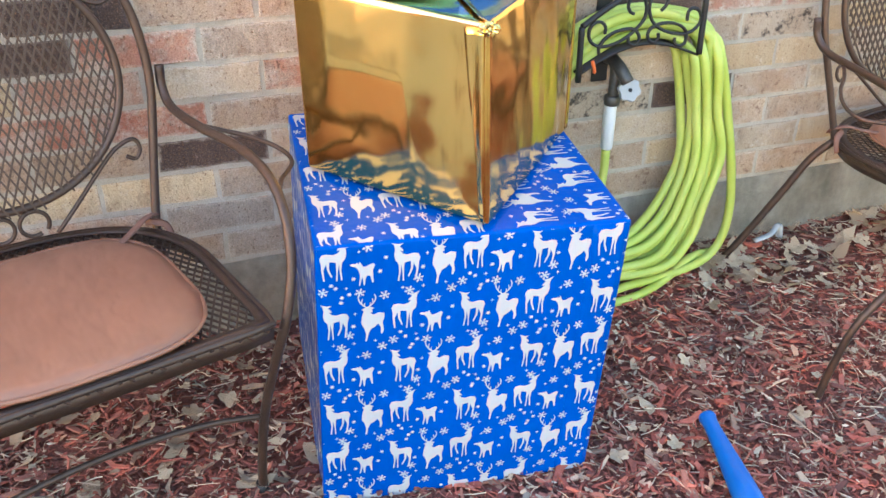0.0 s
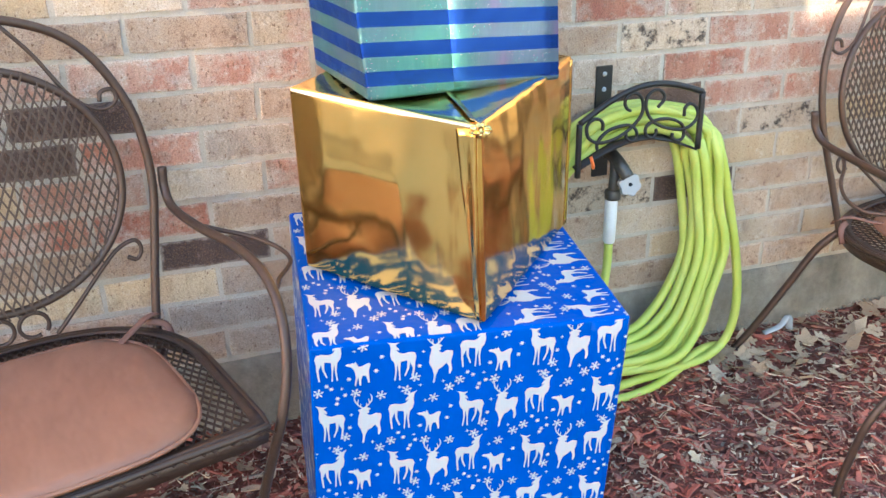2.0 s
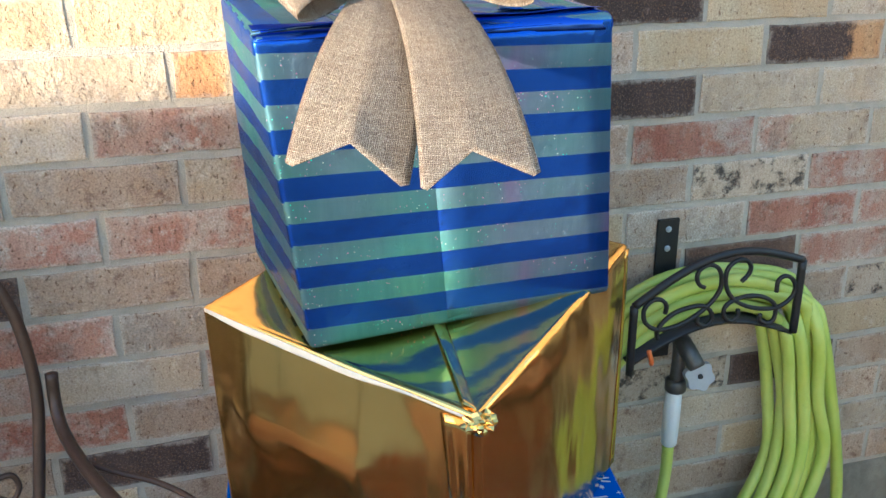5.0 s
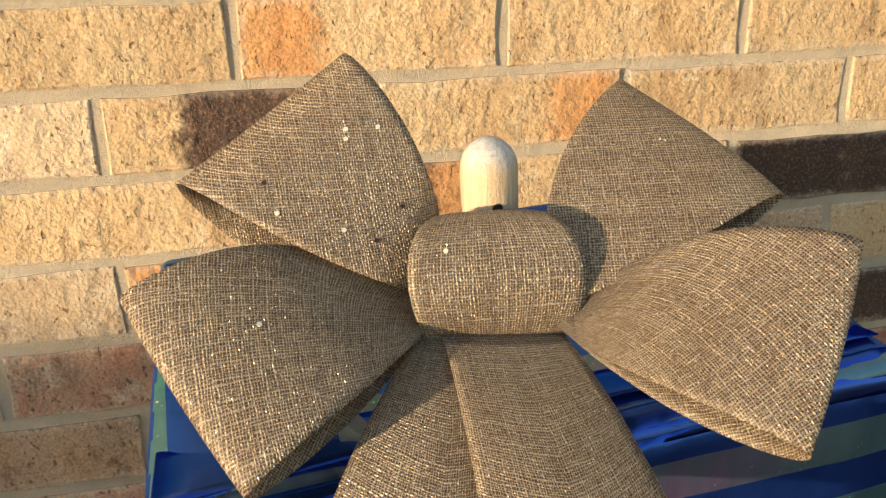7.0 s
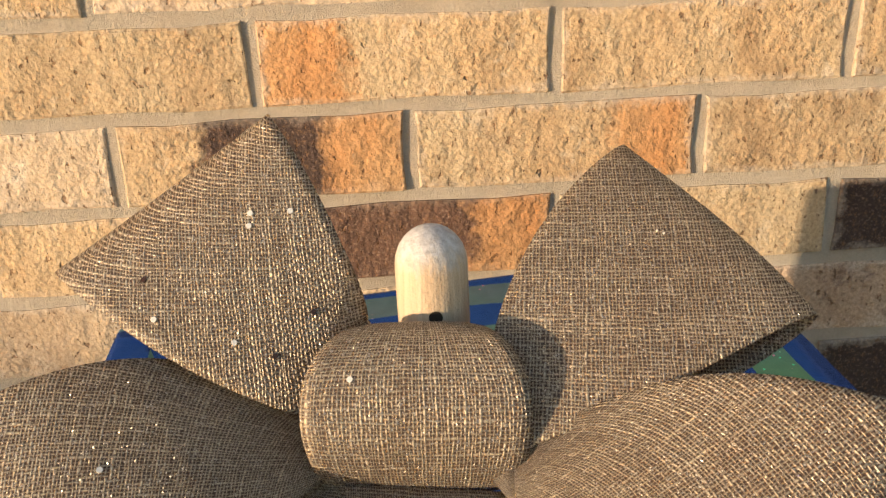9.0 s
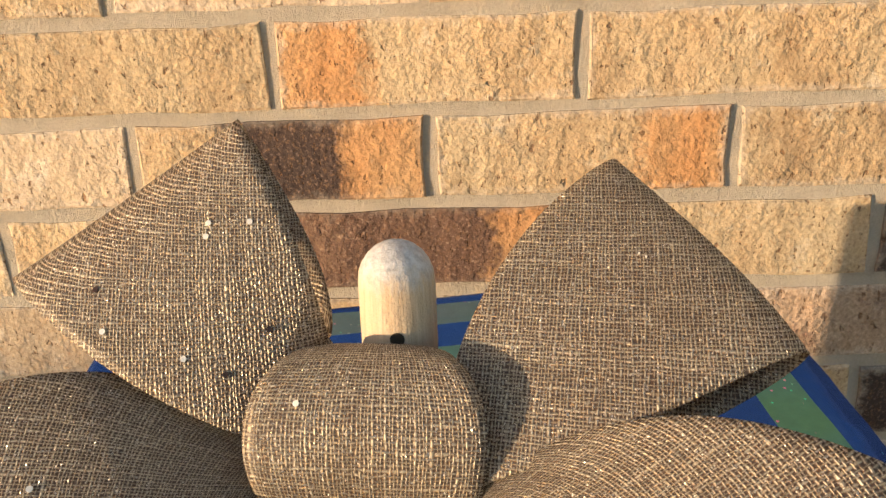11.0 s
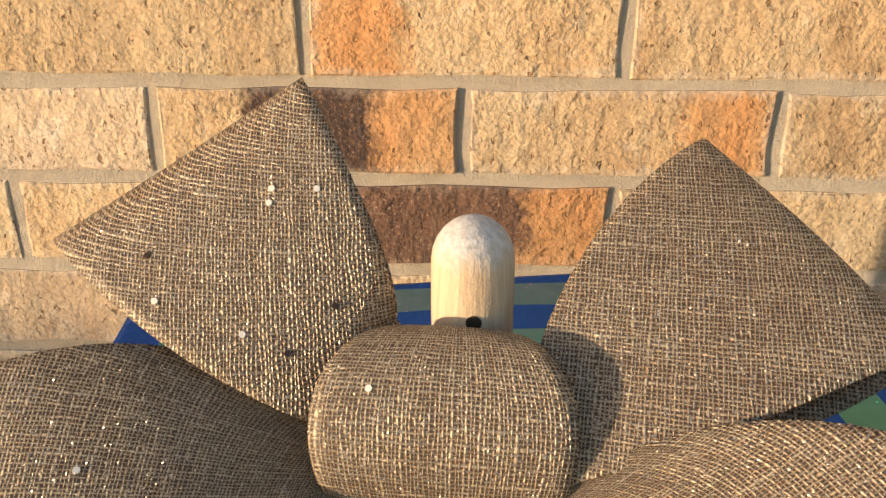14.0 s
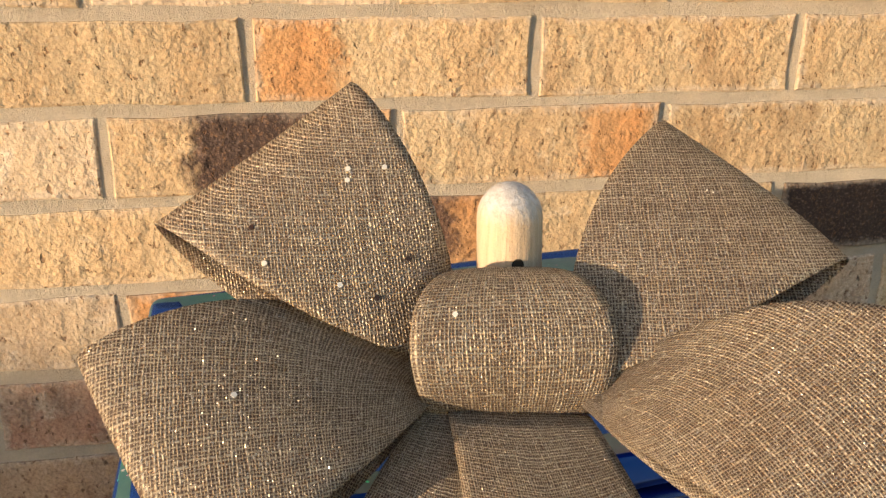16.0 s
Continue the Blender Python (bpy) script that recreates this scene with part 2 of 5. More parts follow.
def stripe_material():
    """Foil gift wrap: satin blue stripes between pale stripes of holographic film."""
    mt = Mat("striped_foil", 0.25, 0.8)
    uv = mt.coord("UV")
    sep = mt.node("ShaderNodeSeparateXYZ")
    mt.link(uv, sep.inputs[0])
    ph = mt.math("FRACT", mt.math("DIVIDE", mt.math("ADD", mt.math("ADD", sep.outputs[1], mt.math("MULTIPLY", sep.outputs[0], 0.044)), STRIPE_SHIFT), STRIPE_PITCH), 0)
    pale = mt.math("LESS_THAN", ph, 0.5)
    v = mt.coord("Object")
    blue = mt.mix(mt.mask(mt.noise(v, 9, 3), 0.35, 0.7), (0.022, 0.080, 0.45), (0.030, 0.108, 0.54))
    # the film's rainbow sheen, painted into the base colour as drifting hues, in fine vertical streaks
    vv = mt.coord("Object", scale=(1, 1, 0.45))
    tint = mt.ramp(mt.noise(vv, 7, 3, 0.5), [(0.28, (0.26, 0.17, 0.38)), (0.35, (0.16, 0.235, 0.35)), (0.54, (0.13, 0.26, 0.32)), (0.66, (0.105, 0.31, 0.32)), (0.75, (0.12, 0.34, 0.27))])
    streak = mt.noise(mt.coord("Object", scale=(1, 1, 0.08)), 160, 3, 0.7)
    film = mt.mix(0.5, tint, mt.ramp(streak, [(0.3, (0.80, 0.82, 0.83)), (0.7, (1.12, 1.1, 1.1))]), "MULTIPLY")
    # a few prismatic flakes, their coloured glints painted in
    bit = mt.node("ShaderNodeTexVoronoi", Scale=420.0)
    mt.link(v, bit.inputs["Vector"])
    part_of = mt.node("ShaderNodeSeparateColor")
    mt.link(bit.outputs["Color"], part_of.inputs[0])
    few = mt.math("MULTIPLY", mt.math("GREATER_THAN", part_of.outputs[0], 0.90), mt.math("LESS_THAN", bit.outputs["Distance"], 0.35))
    few = mt.math("MULTIPLY", few, mt.mask(mt.noise(v, 14, 2), 0.45, 0.62))
    film = mt.mix(few, film, mt.ramp(part_of.outputs[1], [(0.2, (0.1, 0.9, 0.75)), (0.5, (0.85, 0.9, 0.9)), (0.8, (0.9, 0.35, 0.7))]))
    mt.color(mt.mix(pale, blue, film))
    mt.b.inputs["Specular Tint"].default_value = (0.25, 0.45, 0.75, 1)
    mt.rough(mt.math("ADD", mt.math("MULTIPLY", pale, 0.14), 0.27))
    spark = mt.node("ShaderNodeTexVoronoi", Scale=900.0)
    mt.link(v, spark.inputs["Vector"])
    cell = mt.node("ShaderNodeSeparateColor")
    mt.link(spark.outputs["Color"], cell.inputs[0])
    mt.bump(mt.math("MULTIPLY", cell.outputs[0], pale), 0.0006, 0.6)
    mt.bump(mt.noise(v, 16, 3), 0.004)
    return mt.m


def bow_material(name):
    """Stiff glittered burlap ribbon: an open plain weave of pale straw threads over dark gaps, lets some light through, with fine glitter."""
    mt = Mat(name, 0.55, 0.0)
    uv = mt.coord("UV")
    sep = mt.node("ShaderNodeSeparateXYZ")
    mt.link(uv, sep.inputs[0])
    lines, ids = [], []
    for a, stretch, pitch in ((0, (1, 0.22, 1), 0.00134), (1, (0.22, 1, 1), 0.00144)):
        drift = mt.math("MULTIPLY", mt.noise(mt.coord("UV", scale=stretch), 250, 3, 0.6), 0.0030)
        q = mt.math("DIVIDE", mt.math("ADD", sep.outputs[a], drift), pitch)
        one = mt.node("ShaderNodeTexWhiteNoise")
        one.noise_dimensions = "1D"
        mt.link(mt.math("FLOOR", q), one.inputs["W"])
        off = mt.math("ABSOLUTE", mt.math("SUBTRACT", mt.math("FRACT", q), 0.5))
        wide = mt.math("ADD", mt.math("MULTIPLY", one.outputs["Value"], 0.10), 0.27)
        body = mt.math("MAXIMUM", mt.math("SUBTRACT", 1.0, mt.math("DIVIDE", off, wide)), 0.0)
        slub = mt.math("ADD", mt.math("MULTIPLY", mt.noise(mt.coord("UV", scale=stretch), 1000, 3, 0.7), 2.1), -0.08)
        tone = mt.math("MULTIPLY", slub, mt.math("ADD", mt.math("MULTIPLY", one.outputs["Value"], 0.26), 0.80))
        lines.append(mt.math("MULTIPLY", mt.math("POWER", body, 0.74), tone))
        ids.append(mt.math("FLOOR", q))
    odd = mt.math("ABSOLUTE", mt.math("MODULO", mt.math("ADD", ids[0], ids[1]), 2.0))
    over = mt.math("MULTIPLY", lines[0], mt.math("SUBTRACT", 1.0, mt.math("MULTIPLY", odd, 0.46)))
    under = mt.math("MULTIPLY", lines[1], mt.math("ADD", 0.52, mt.math("MULTIPLY", odd, 0.44)))
    lift = mt.math("MAXIMUM", over, under)
    worn = mt.math("ADD", mt.math("MULTIPLY", mt.noise(uv, 120, 4, 0.7), 0.7), 0.66)
    lift = mt.math("MULTIPLY", lift, worn)
    c = mt.ramp(lift, [(0.0, (0.092, 0.055, 0.038)), (0.22, (0.200, 0.142, 0.102)), (0.55, (0.555, 0.475, 0.364)), (1.0, (0.915, 0.862, 0.712))])
    c = mt.mix(mt.mask(mt.noise(uv, 22, 3), 0.4, 0.75), c, mt.mix(1.0, c, (0.88, 0.84, 0.80), "MULTIPLY"))
    # tiny metal flakes that flash, each tilted its own way; the fewer pale specks are glints painted in
    spark = mt.node("ShaderNodeTexVoronoi", Scale=1150.0)
    mt.link(uv, spark.inputs["Vector"])
    cell = mt.node("ShaderNodeSeparateColor")
    mt.link(spark.outputs["Color"], cell.inputs[0])
    glint = mt.math("MULTIPLY", mt.math("GREATER_THAN", cell.outputs[0], 0.76), mt.math("LESS_THAN", spark.outputs["Distance"], 0.40))
    flake = mt.node("ShaderNodeTexVoronoi", Scale=520.0)
    mt.link(uv, flake.inputs["Vector"])
    other = mt.node("ShaderNodeSeparateColor")
    mt.link(flake.outputs["Color"], other.inputs[0])
    pale = mt.math("MULTIPLY", mt.math("GREATER_THAN", other.outputs[1], 0.84), mt.math("LESS_THAN", flake.outputs["Distance"], 0.18))
    c = mt.mix(pale, mt.mix(glint, c, (0.80, 0.74, 0.66)), (0.80, 0.77, 0.70))
    mt.color(c)
    mt.link(mt.math("MAXIMUM", mt.math("MULTIPLY", mt.mask(lift, 0.15, 0.6), 0.42), glint), mt.b.inputs["Metallic"])
    mt.rough(mt.math("SUBTRACT", mt.math("SUBTRACT", 0.72, mt.math("MULTIPLY", mt.mask(lift, 0.1, 0.6), 0.25)), mt.math("MULTIPLY", glint, 0.22)))
    mt.bump(lift, 0.0008)
    mt.b.inputs["Coat Weight"].default_value = 0.4
    mt.b.inputs["Coat Roughness"].default_value = 0.5
    mt.b.inputs["Coat IOR"].default_value = 1.6
    tilt = mt.node("ShaderNodeVectorMath")
    tilt.operation = "SUBTRACT"
    mt.link(spark.outputs["Color"], tilt.inputs[0])
    tilt.inputs[1].default_value = (0.85, 0.5, 0.5)
    grown = mt.node("ShaderNodeVectorMath")
    grown.operation = "SCALE"
    mt.link(tilt.outputs[0], grown.inputs[0])
    mt.link(glint, grown.inputs["Scale"])
    total = mt.node("ShaderNodeVectorMath")
    total.operation = "ADD"
    mt.link(mt.b.inputs["Normal"].links[0].from_socket, total.inputs[0])
    mt.link(grown.outputs[0], total.inputs[1])
    unit = mt.node("ShaderNodeVectorMath")
    unit.operation = "NORMALIZE"
    mt.link(total.outputs[0], unit.inputs[0])
    mt.link(unit.outputs[0], mt.b.inputs["Normal"])
    # thin cloth: part of the light comes out on the other side
    thin = mt.node("ShaderNodeBsdfTranslucent")
    mt.link(mt.mix(1.0, c, (1.0, 0.90, 0.78), "MULTIPLY"), thin.inputs["Color"])
    both = mt.node("ShaderNodeMixShader", Fac=0.36)
    mt.link(mt.b.outputs[0], both.inputs[1])
    mt.link(thin.outputs[0], both.inputs[2])
    mt.link(both.outputs[0], mt.t.nodes["Material Output"].inputs["Surface"])
    return mt.m


def plain_material(name, color, rough=0.6, metal=0.0, vary=0.15, scale=40, bump=0.0005):
    mt = Mat(name, rough, metal)
    v = mt.coord()
    n = mt.noise(v, scale, 5, 0.65)
    mt.color(mt.mix(n, tuple(c * (1 - vary) for c in color), tuple(min(1, c * (1 + vary)) for c in color)))
    mt.bump(mt.noise(v, scale * 4, 4, 0.7), bump)
    return mt.m


def vinyl_material():
    mt = Mat("tan_vinyl", 0.48)
    v = mt.coord()
    c = mt.mix(mt.mask(mt.noise(v, 7, 4), 0.35, 0.7), (0.27, 0.118, 0.070), (0.33, 0.150, 0.090))
    c = mt.mix(mt.mask(mt.noise(v, 38, 5, 0.75), 0.70, 0.78), c, (0.55, 0.36, 0.27))
    mt.color(c)
    mt.bump(mt.noise(mt.coord("Object", scale=(1, 0.45, 1)), 14, 3, 0.5), 0.007)
    mt.bump(mt.noise(v, 700, 2), 0.0005)
    return mt.m


def peg_material():
    """Bare turned wood with upright grain; the rounded end is fuzzy and chalky white."""
    mt = Mat("bare_dowel_wood", 0.7)
    v = mt.coord()
    g = mt.noise(mt.coord("Object", scale=(1, 1, 0.05)), 420, 4, 0.7)
    c = mt.ramp(g, [(0.3, (0.40, 0.31, 0.215)), (0.7, (0.56, 0.46, 0.345))])
    sep = mt.node("ShaderNodeSeparateXYZ")
    mt.link(v, sep.inputs[0])
    z = mt.math("ADD", sep.outputs[2], mt.math("MULTIPLY", mt.noise(mt.coord("Object", scale=(1, 1, 0.3)), 260, 4, 0.7), 0.022))
    c = mt.mix(mt.mask(z, 0.114, 0.124), c, mt.ramp(mt.noise(v, 300, 4, 0.7), [(0.35, (0.36, 0.36, 0.37)), (0.65, (0.55, 0.56, 0.58))]))
    mt.color(c)
    mt.bump(mt.math("ADD", g, mt.noise(v, 500, 3)), 0.0005)
    return mt.m


def hose_material():
    mt = Mat("lime_hose", 0.42)
    v = mt.coord()
    c = mt.mix(mt.mask(mt.noise(v, 9, 4), 0.4, 0.7), (0.44, 0.53, 0.085), (0.52, 0.59, 0.14))
    c = mt.mix(mt.mask(mt.noise(v, 55, 5, 0.7), 0.62, 0.8), c, (0.30, 0.34, 0.10))
    mt.color(c)
    mt.bump(mt.noise(v, 500, 2), 0.0004)
    return mt.m


def paper_material():
    mt = Mat("blue_gift_paper", 0.3)
    v = mt.coord()
    mt.color(mt.mix(mt.mask(mt.noise(v, 4, 3), 0.35, 0.7), (0.0, 0.068, 0.385), (0.0, 0.080, 0.44)))
    mt.b.inputs["Coat Weight"].default_value = 0.13
    mt.b.inputs["Specular IOR Level"].default_value = 0.03
    mt.b.inputs["Coat Roughness"].default_value = 0.13
    mt.bump(mt.noise(v, 14, 3), 0.006, 0.8)
    mt.bump(mt.noise(v, 60, 2), 0.0008, 0.6)
    return mt.m


STRIPE_PITCH, STRIPE_SHIFT = 0.0495, -0.1215
M_MORTAR, M_CONC, M_GROUND, M_CHIP = mortar_material(), concrete_material(), ground_material(), chip_material()
M_LEAF = leaf_material("dry_leaf", (0.37, 0.245, 0.15), (0.66, 0.52, 0.365), object_random)
M_LITTER = leaf_material("leaf_litter", (0.30, 0.19, 0.12), (0.68, 0.53, 0.38), island_random)
M_GOLD = foil_material("gold_foil", (0.86, 0.55, 0.16), 0.135, [(6, 0.0055, (1, 1, 1)), (24, 0.0009, (1, 1, 0.35))])
M_STRIPE, M_BOW = stripe_material(), bow_material("glitter_burlap")
M_PAPER = paper_material()
M_BLUEFOIL = foil_material("blue_foil", (0.035, 0.092, 0.46), 0.28, [(14, 0.004, (1, 1, 1)), (40, 0.0008, (1, 1, 1))])
M_PRINT = plain_material("white_print", (0.49, 0.505, 0.53), 0.34, 0, 0.04, 30)
M_IRON = plain_material("bronze_powder_coat", (0.085, 0.055, 0.042), 0.42, 0.55, 0.25, 90, 0.0006)
M_CUSHION = vinyl_material()
M_TIE = plain_material("brown_tie", (0.20, 0.095, 0.065), 0.8, 0, 0.2, 60)
M_BLACK = plain_material("black_metal", (0.022, 0.022, 0.024), 0.45, 0.3, 0.3, 90)
M_HOSE = hose_material()
M_WHITE = plain_material("white_plastic", (0.72, 0.72, 0.70), 0.4, 0, 0.06, 60)
M_BRASS = plain_material("weathered_brass", (0.10, 0.095, 0.09), 0.45, 0.6, 0.5, 70)
M_KNOB = plain_material("grey_handle", (0.36, 0.375, 0.39), 0.4, 0.1, 0.12, 80)
M_WOOD = peg_material()
M_SEQUIN = plain_material("sequin", (0.86, 0.82, 0.74), 0.3, 0.25, 0.03, 40)
M_SELVAGE = plain_material("pale_straw_edge", (0.52, 0.44, 0.33), 0.6, 0.2, 0.3, 300)
M_PAPERBACK = plain_material("white_paper_back", (0.74, 0.70, 0.62), 0.5, 0, 0.06, 60)
M_DARKSEQUIN = plain_material("dark_sequin", (0.045, 0.022, 0.014), 0.35, 0.2, 0.1, 40)
M_BLUE = plain_material("blue_plastic", (0.0, 0.11, 0.42), 0.45, 0, 0.1, 60)
M_HOLESHADE = plain_material("hole_shade", (0.02, 0.015, 0.01), 0.9)
M_ORANGE = plain_material("orange_rubber", (0.75, 0.16, 0.03), 0.5)
# brown of the added fence, chosen for what the gold foil mirrors
M_PANEL = plain_material("added_fence_brown", (0.42, 0.30, 0.21), 0.8, 0, 0.1, 8)
M_SCRAP = plain_material("clear_grey_plastic", (0.42, 0.45, 0.48), 0.25, 0, 0.1, 40)


# ---- building helpers ----
def part(name, bm, material, parent=None, label="", smooth=True):
    me = bpy.data.meshes.new(name)
    bm.to_mesh(me)
    bm.free()
    if smooth:
        me.shade_smooth()
    me.materials.append(material)
    ob = new(name, me)
    if parent:
        ob.parent = parent
    if label:
        ob["label"] = label
    return ob


def thing(name, m, label, category, group="", kind=""):
    ob = new(name)
    ob.empty_display_size = 0.05
    ob.matrix_world = m
    return tagged(ob, label, category, group, kind)


def spline(points, n=8, closed=False):
    """A smooth line through the points."""
    p = [Vector(q) for q in points]
    m = len(p)
    out = []
    for i in range(m if closed else m - 1):
        a, b = p[i], p[(i + 1) % m]
        z = p[i - 1] if (closed or i > 0) else a * 2 - b
        y = p[(i + 2) % m] if (closed or i + 2 < m) else b * 2 - a
        for k in range(n):
            t = k / n
            out.append(0.5 * ((2 * a) + (b - z) * t + (2 * z - 5 * a + 4 * b - y) * t * t + (3 * a - z - 3 * b + y) * t ** 3))
    if not closed:
        out.append(p[-1])
    return out


def tube(bm, line, r, sides=8, closed=False, taper=None, flat=1.0):
    """Sweeps a round section along a line. taper(f) scales the radius, flat squashes it."""
    n = len(line)
    rings, up = [], None
    for i, q in enumerate(line):
        a = line[i - 1] if (closed or i > 0) else q
        b = line[(i + 1) % n] if (closed or i + 1 < n) else q
        d = (b - a).normalized()
        if up is None:
            up = Vector((0, 0, 1)) if abs(d.z) < 0.9 else Vector((1, 0, 0))
        s = d.cross(up).normalized()
        up = s.cross(d).normalized()
        rr = r * (taper(i / (n - 1)) if taper else 1)
        rings.append([bm.verts.new(q + (s * math.cos(w) + up * math.sin(w) * flat) * rr) for w in (2 * math.pi * k / sides for k in range(sides))])
    for i in range(n if closed else n - 1):
        a, b = rings[i], rings[(i + 1) % n]
        for k in range(sides):
            bm.faces.new((a[k], a[(k + 1) % sides], b[(k + 1) % sides], b[k]))
    if not closed:
        bm.faces.new(rings[0][::-1])
        bm.faces.new(rings[-1])


def tube_part(name, points, r, material, parent, sides=8, n=8, closed=False, label="", smooth_line=True, taper=None, flat=1.0):
    bm = bmesh.new()
    line = spline(points, n, closed) if smooth_line else [Vector(p) for p in points]
    tube(bm, line, r, sides, closed, taper, flat)
    bmesh.ops.recalc_face_normals(bm, faces=bm.faces)
    return part(name, bm, material, parent, label)


def lathe(bm, base, axis, profile, sides=16):
    """Turns (height, radius) pairs about an axis."""
    axis = Vector(axis).normalized()
    s = axis.orthogonal().normalized()
    t = axis.cross(s)
    rings = []
    for h, r in profile:
        rings.append([bm.verts.new(Vector(base) + axis * h + (s * math.cos(w) + t * math.sin(w)) * r) for w in (2 * math.pi * k / sides for k in range(sides))])
    for a, b in zip(rings, rings[1:]):
        for k in range(sides):
            bm.faces.new((a[k], a[(k + 1) % sides], b[(k + 1) % sides], b[k]))
    bm.faces.new(rings[0][::-1])
    bm.faces.new(rings[-1])


def box(bm, lo, hi, bevel=0.0):
    v = [bm.verts.new((x, y, z)) for z in (lo[2], hi[2]) for y in (lo[1], hi[1]) for x in (lo[0], hi[0])]
    fs = [bm.faces.new([v[i] for i in q]) for q in ((0, 2, 3, 1), (4, 5, 7, 6), (0, 1, 5, 4), (2, 6, 7, 3), (0, 4, 6, 2), (1, 3, 7, 5))]
    if bevel:
        bmesh.ops.bevel(bm, geom=list({e for f in fs for e in f.edges}), offset=bevel, segments=2, affect="EDGES")


def sheet(bm, pts, uvs=None):
    """A grid of points as faces; pts[i][j]."""
    vs = [[bm.verts.new(p) for p in row] for row in pts]
    layer = bm.loops.layers.uv.verify() if uvs else None
    for i in range(len(vs) - 1):
        for j in range(len(vs[0]) - 1):
            f = bm.faces.new((vs[i][j], vs[i + 1][j], vs[i + 1][j + 1], vs[i][j + 1]))
            if uvs:
                for loop, (a, b) in zip(f.loops, ((i, j), (i + 1, j), (i + 1, j + 1), (i, j + 1))):
                    loop[layer].uv = uvs[a][b]


# ---- ground ----
def ground_height(x, y):
    """The bed is heaped against the wall and falls away from it."""
    prof = ((0.3, 0.07), (0.0, 0.062), (-0.15, 0.012), (-0.35, -0.03), (-0.63, -0.068), (-1.0, -0.09), (-2.0, -0.12), (-60, -0.12))
    for (y1, z1), (y0, z0) in zip(prof, prof[1:]):
        if y >= y0:
            f = (y - y0) / (y1 - y0)
            z = z0 + (z1 - z0) * f
            break
    else:
        z = -0.12
    if -3 < x < 4 and y > -3:
        z += 0.012 * noise.noise((x * 3.1, y * 3.1, 0.3)) + 0.006 * noise.noise((x * 11, y * 11, 2))
    return z


def build_ground():
    xs = [-60, -20, -8, -4] + [-3 + 0.05 * i for i in range(141)] + [6, 12, 25, 60]
    ys = [-60, -25, -12, -6, -4] + [-3 + 0.05 * i for i in range(63)]
    bm = bmesh.new()
    sheet(bm, [[Vector((x, y, ground_height(x, y))) for y in ys] for x in xs])
    bmesh.ops.recalc_face_normals(bm, faces=bm.faces)
    ob = part("ground", bm, M_GROUND)
    tagged(ob, "dark soil bed under reddish bark mulch beside the house", "ground", kind="structure")


build_ground()

# ---- brick wall ----
PITCH, COURSE, ROW_A = 0.254, 0.0813, 1.15   # brick and joint; bottom of the reference course
BOTTOM_ROW, TOP_ROW = -11, 20


def brick_mesh(name, w, h, seed):
    """One brick with chipped, uneven front edges."""
    rng = random.Random(seed)
    bm = bmesh.new()
    edge = [(f, -1) for f in (-1, -0.6, -0.25, 0.15, 0.55)] + [(1, f) for f in (-1, -0.4, 0.3)] + [(f, 1) for f in (1, 0.6, 0.2, -0.2, -0.65)] + [(-1, f) for f in (1, 0.3, -0.4)]
    jit = [(rng.uniform(-0.0019, 0.0016), rng.uniform(-0.0019, 0.0017)) for _ in edge]
    rings = []
    for inset, y in ((0.0, 0.03), (0.0, 0.0009), (0.0018, 0.0)):
        rings.append([bm.verts.new((fx * (w / 2 - inset) + jx, y + (rng.uniform(-0.0006, 0.0004) if y < 0.01 else 0), fz * (h / 2 - inset) + jz)) for (fx, fz), (jx, jz) in zip(edge, jit)])
    n = len(edge)
    for a, b in zip(rings, rings[1:]):
        for k in range(n):
            bm.faces.new((a[k], a[(k + 1) % n], b[(k + 1) % n], b[k]))
    bm.faces.new(rings[-1])
    bmesh.ops.recalc_face_normals(bm, faces=bm.faces)
    me = bpy.data.meshes.new(name)
    bm.to_mesh(me)
    bm.free()
    return me


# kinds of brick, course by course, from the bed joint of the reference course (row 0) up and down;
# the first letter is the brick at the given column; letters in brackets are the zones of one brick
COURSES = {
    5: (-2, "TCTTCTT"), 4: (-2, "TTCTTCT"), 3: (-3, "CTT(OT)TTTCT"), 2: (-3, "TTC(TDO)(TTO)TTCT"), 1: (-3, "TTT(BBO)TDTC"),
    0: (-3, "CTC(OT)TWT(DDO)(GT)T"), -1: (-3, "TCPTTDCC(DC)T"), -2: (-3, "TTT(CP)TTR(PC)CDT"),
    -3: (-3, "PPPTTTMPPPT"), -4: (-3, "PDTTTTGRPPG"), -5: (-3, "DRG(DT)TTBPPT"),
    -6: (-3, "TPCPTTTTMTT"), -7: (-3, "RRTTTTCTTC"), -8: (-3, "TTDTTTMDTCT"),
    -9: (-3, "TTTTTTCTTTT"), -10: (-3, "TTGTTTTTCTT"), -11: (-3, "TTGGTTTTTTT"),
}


def read_kinds(text):
    out, i = [], 0
    while i < len(text):
        if text[i] == "(":
            j = text.index(")", i)
            out.append(text[i + 1:j])
            i = j + 1
        else:
            out.append(text[i])
            i += 1
    return out


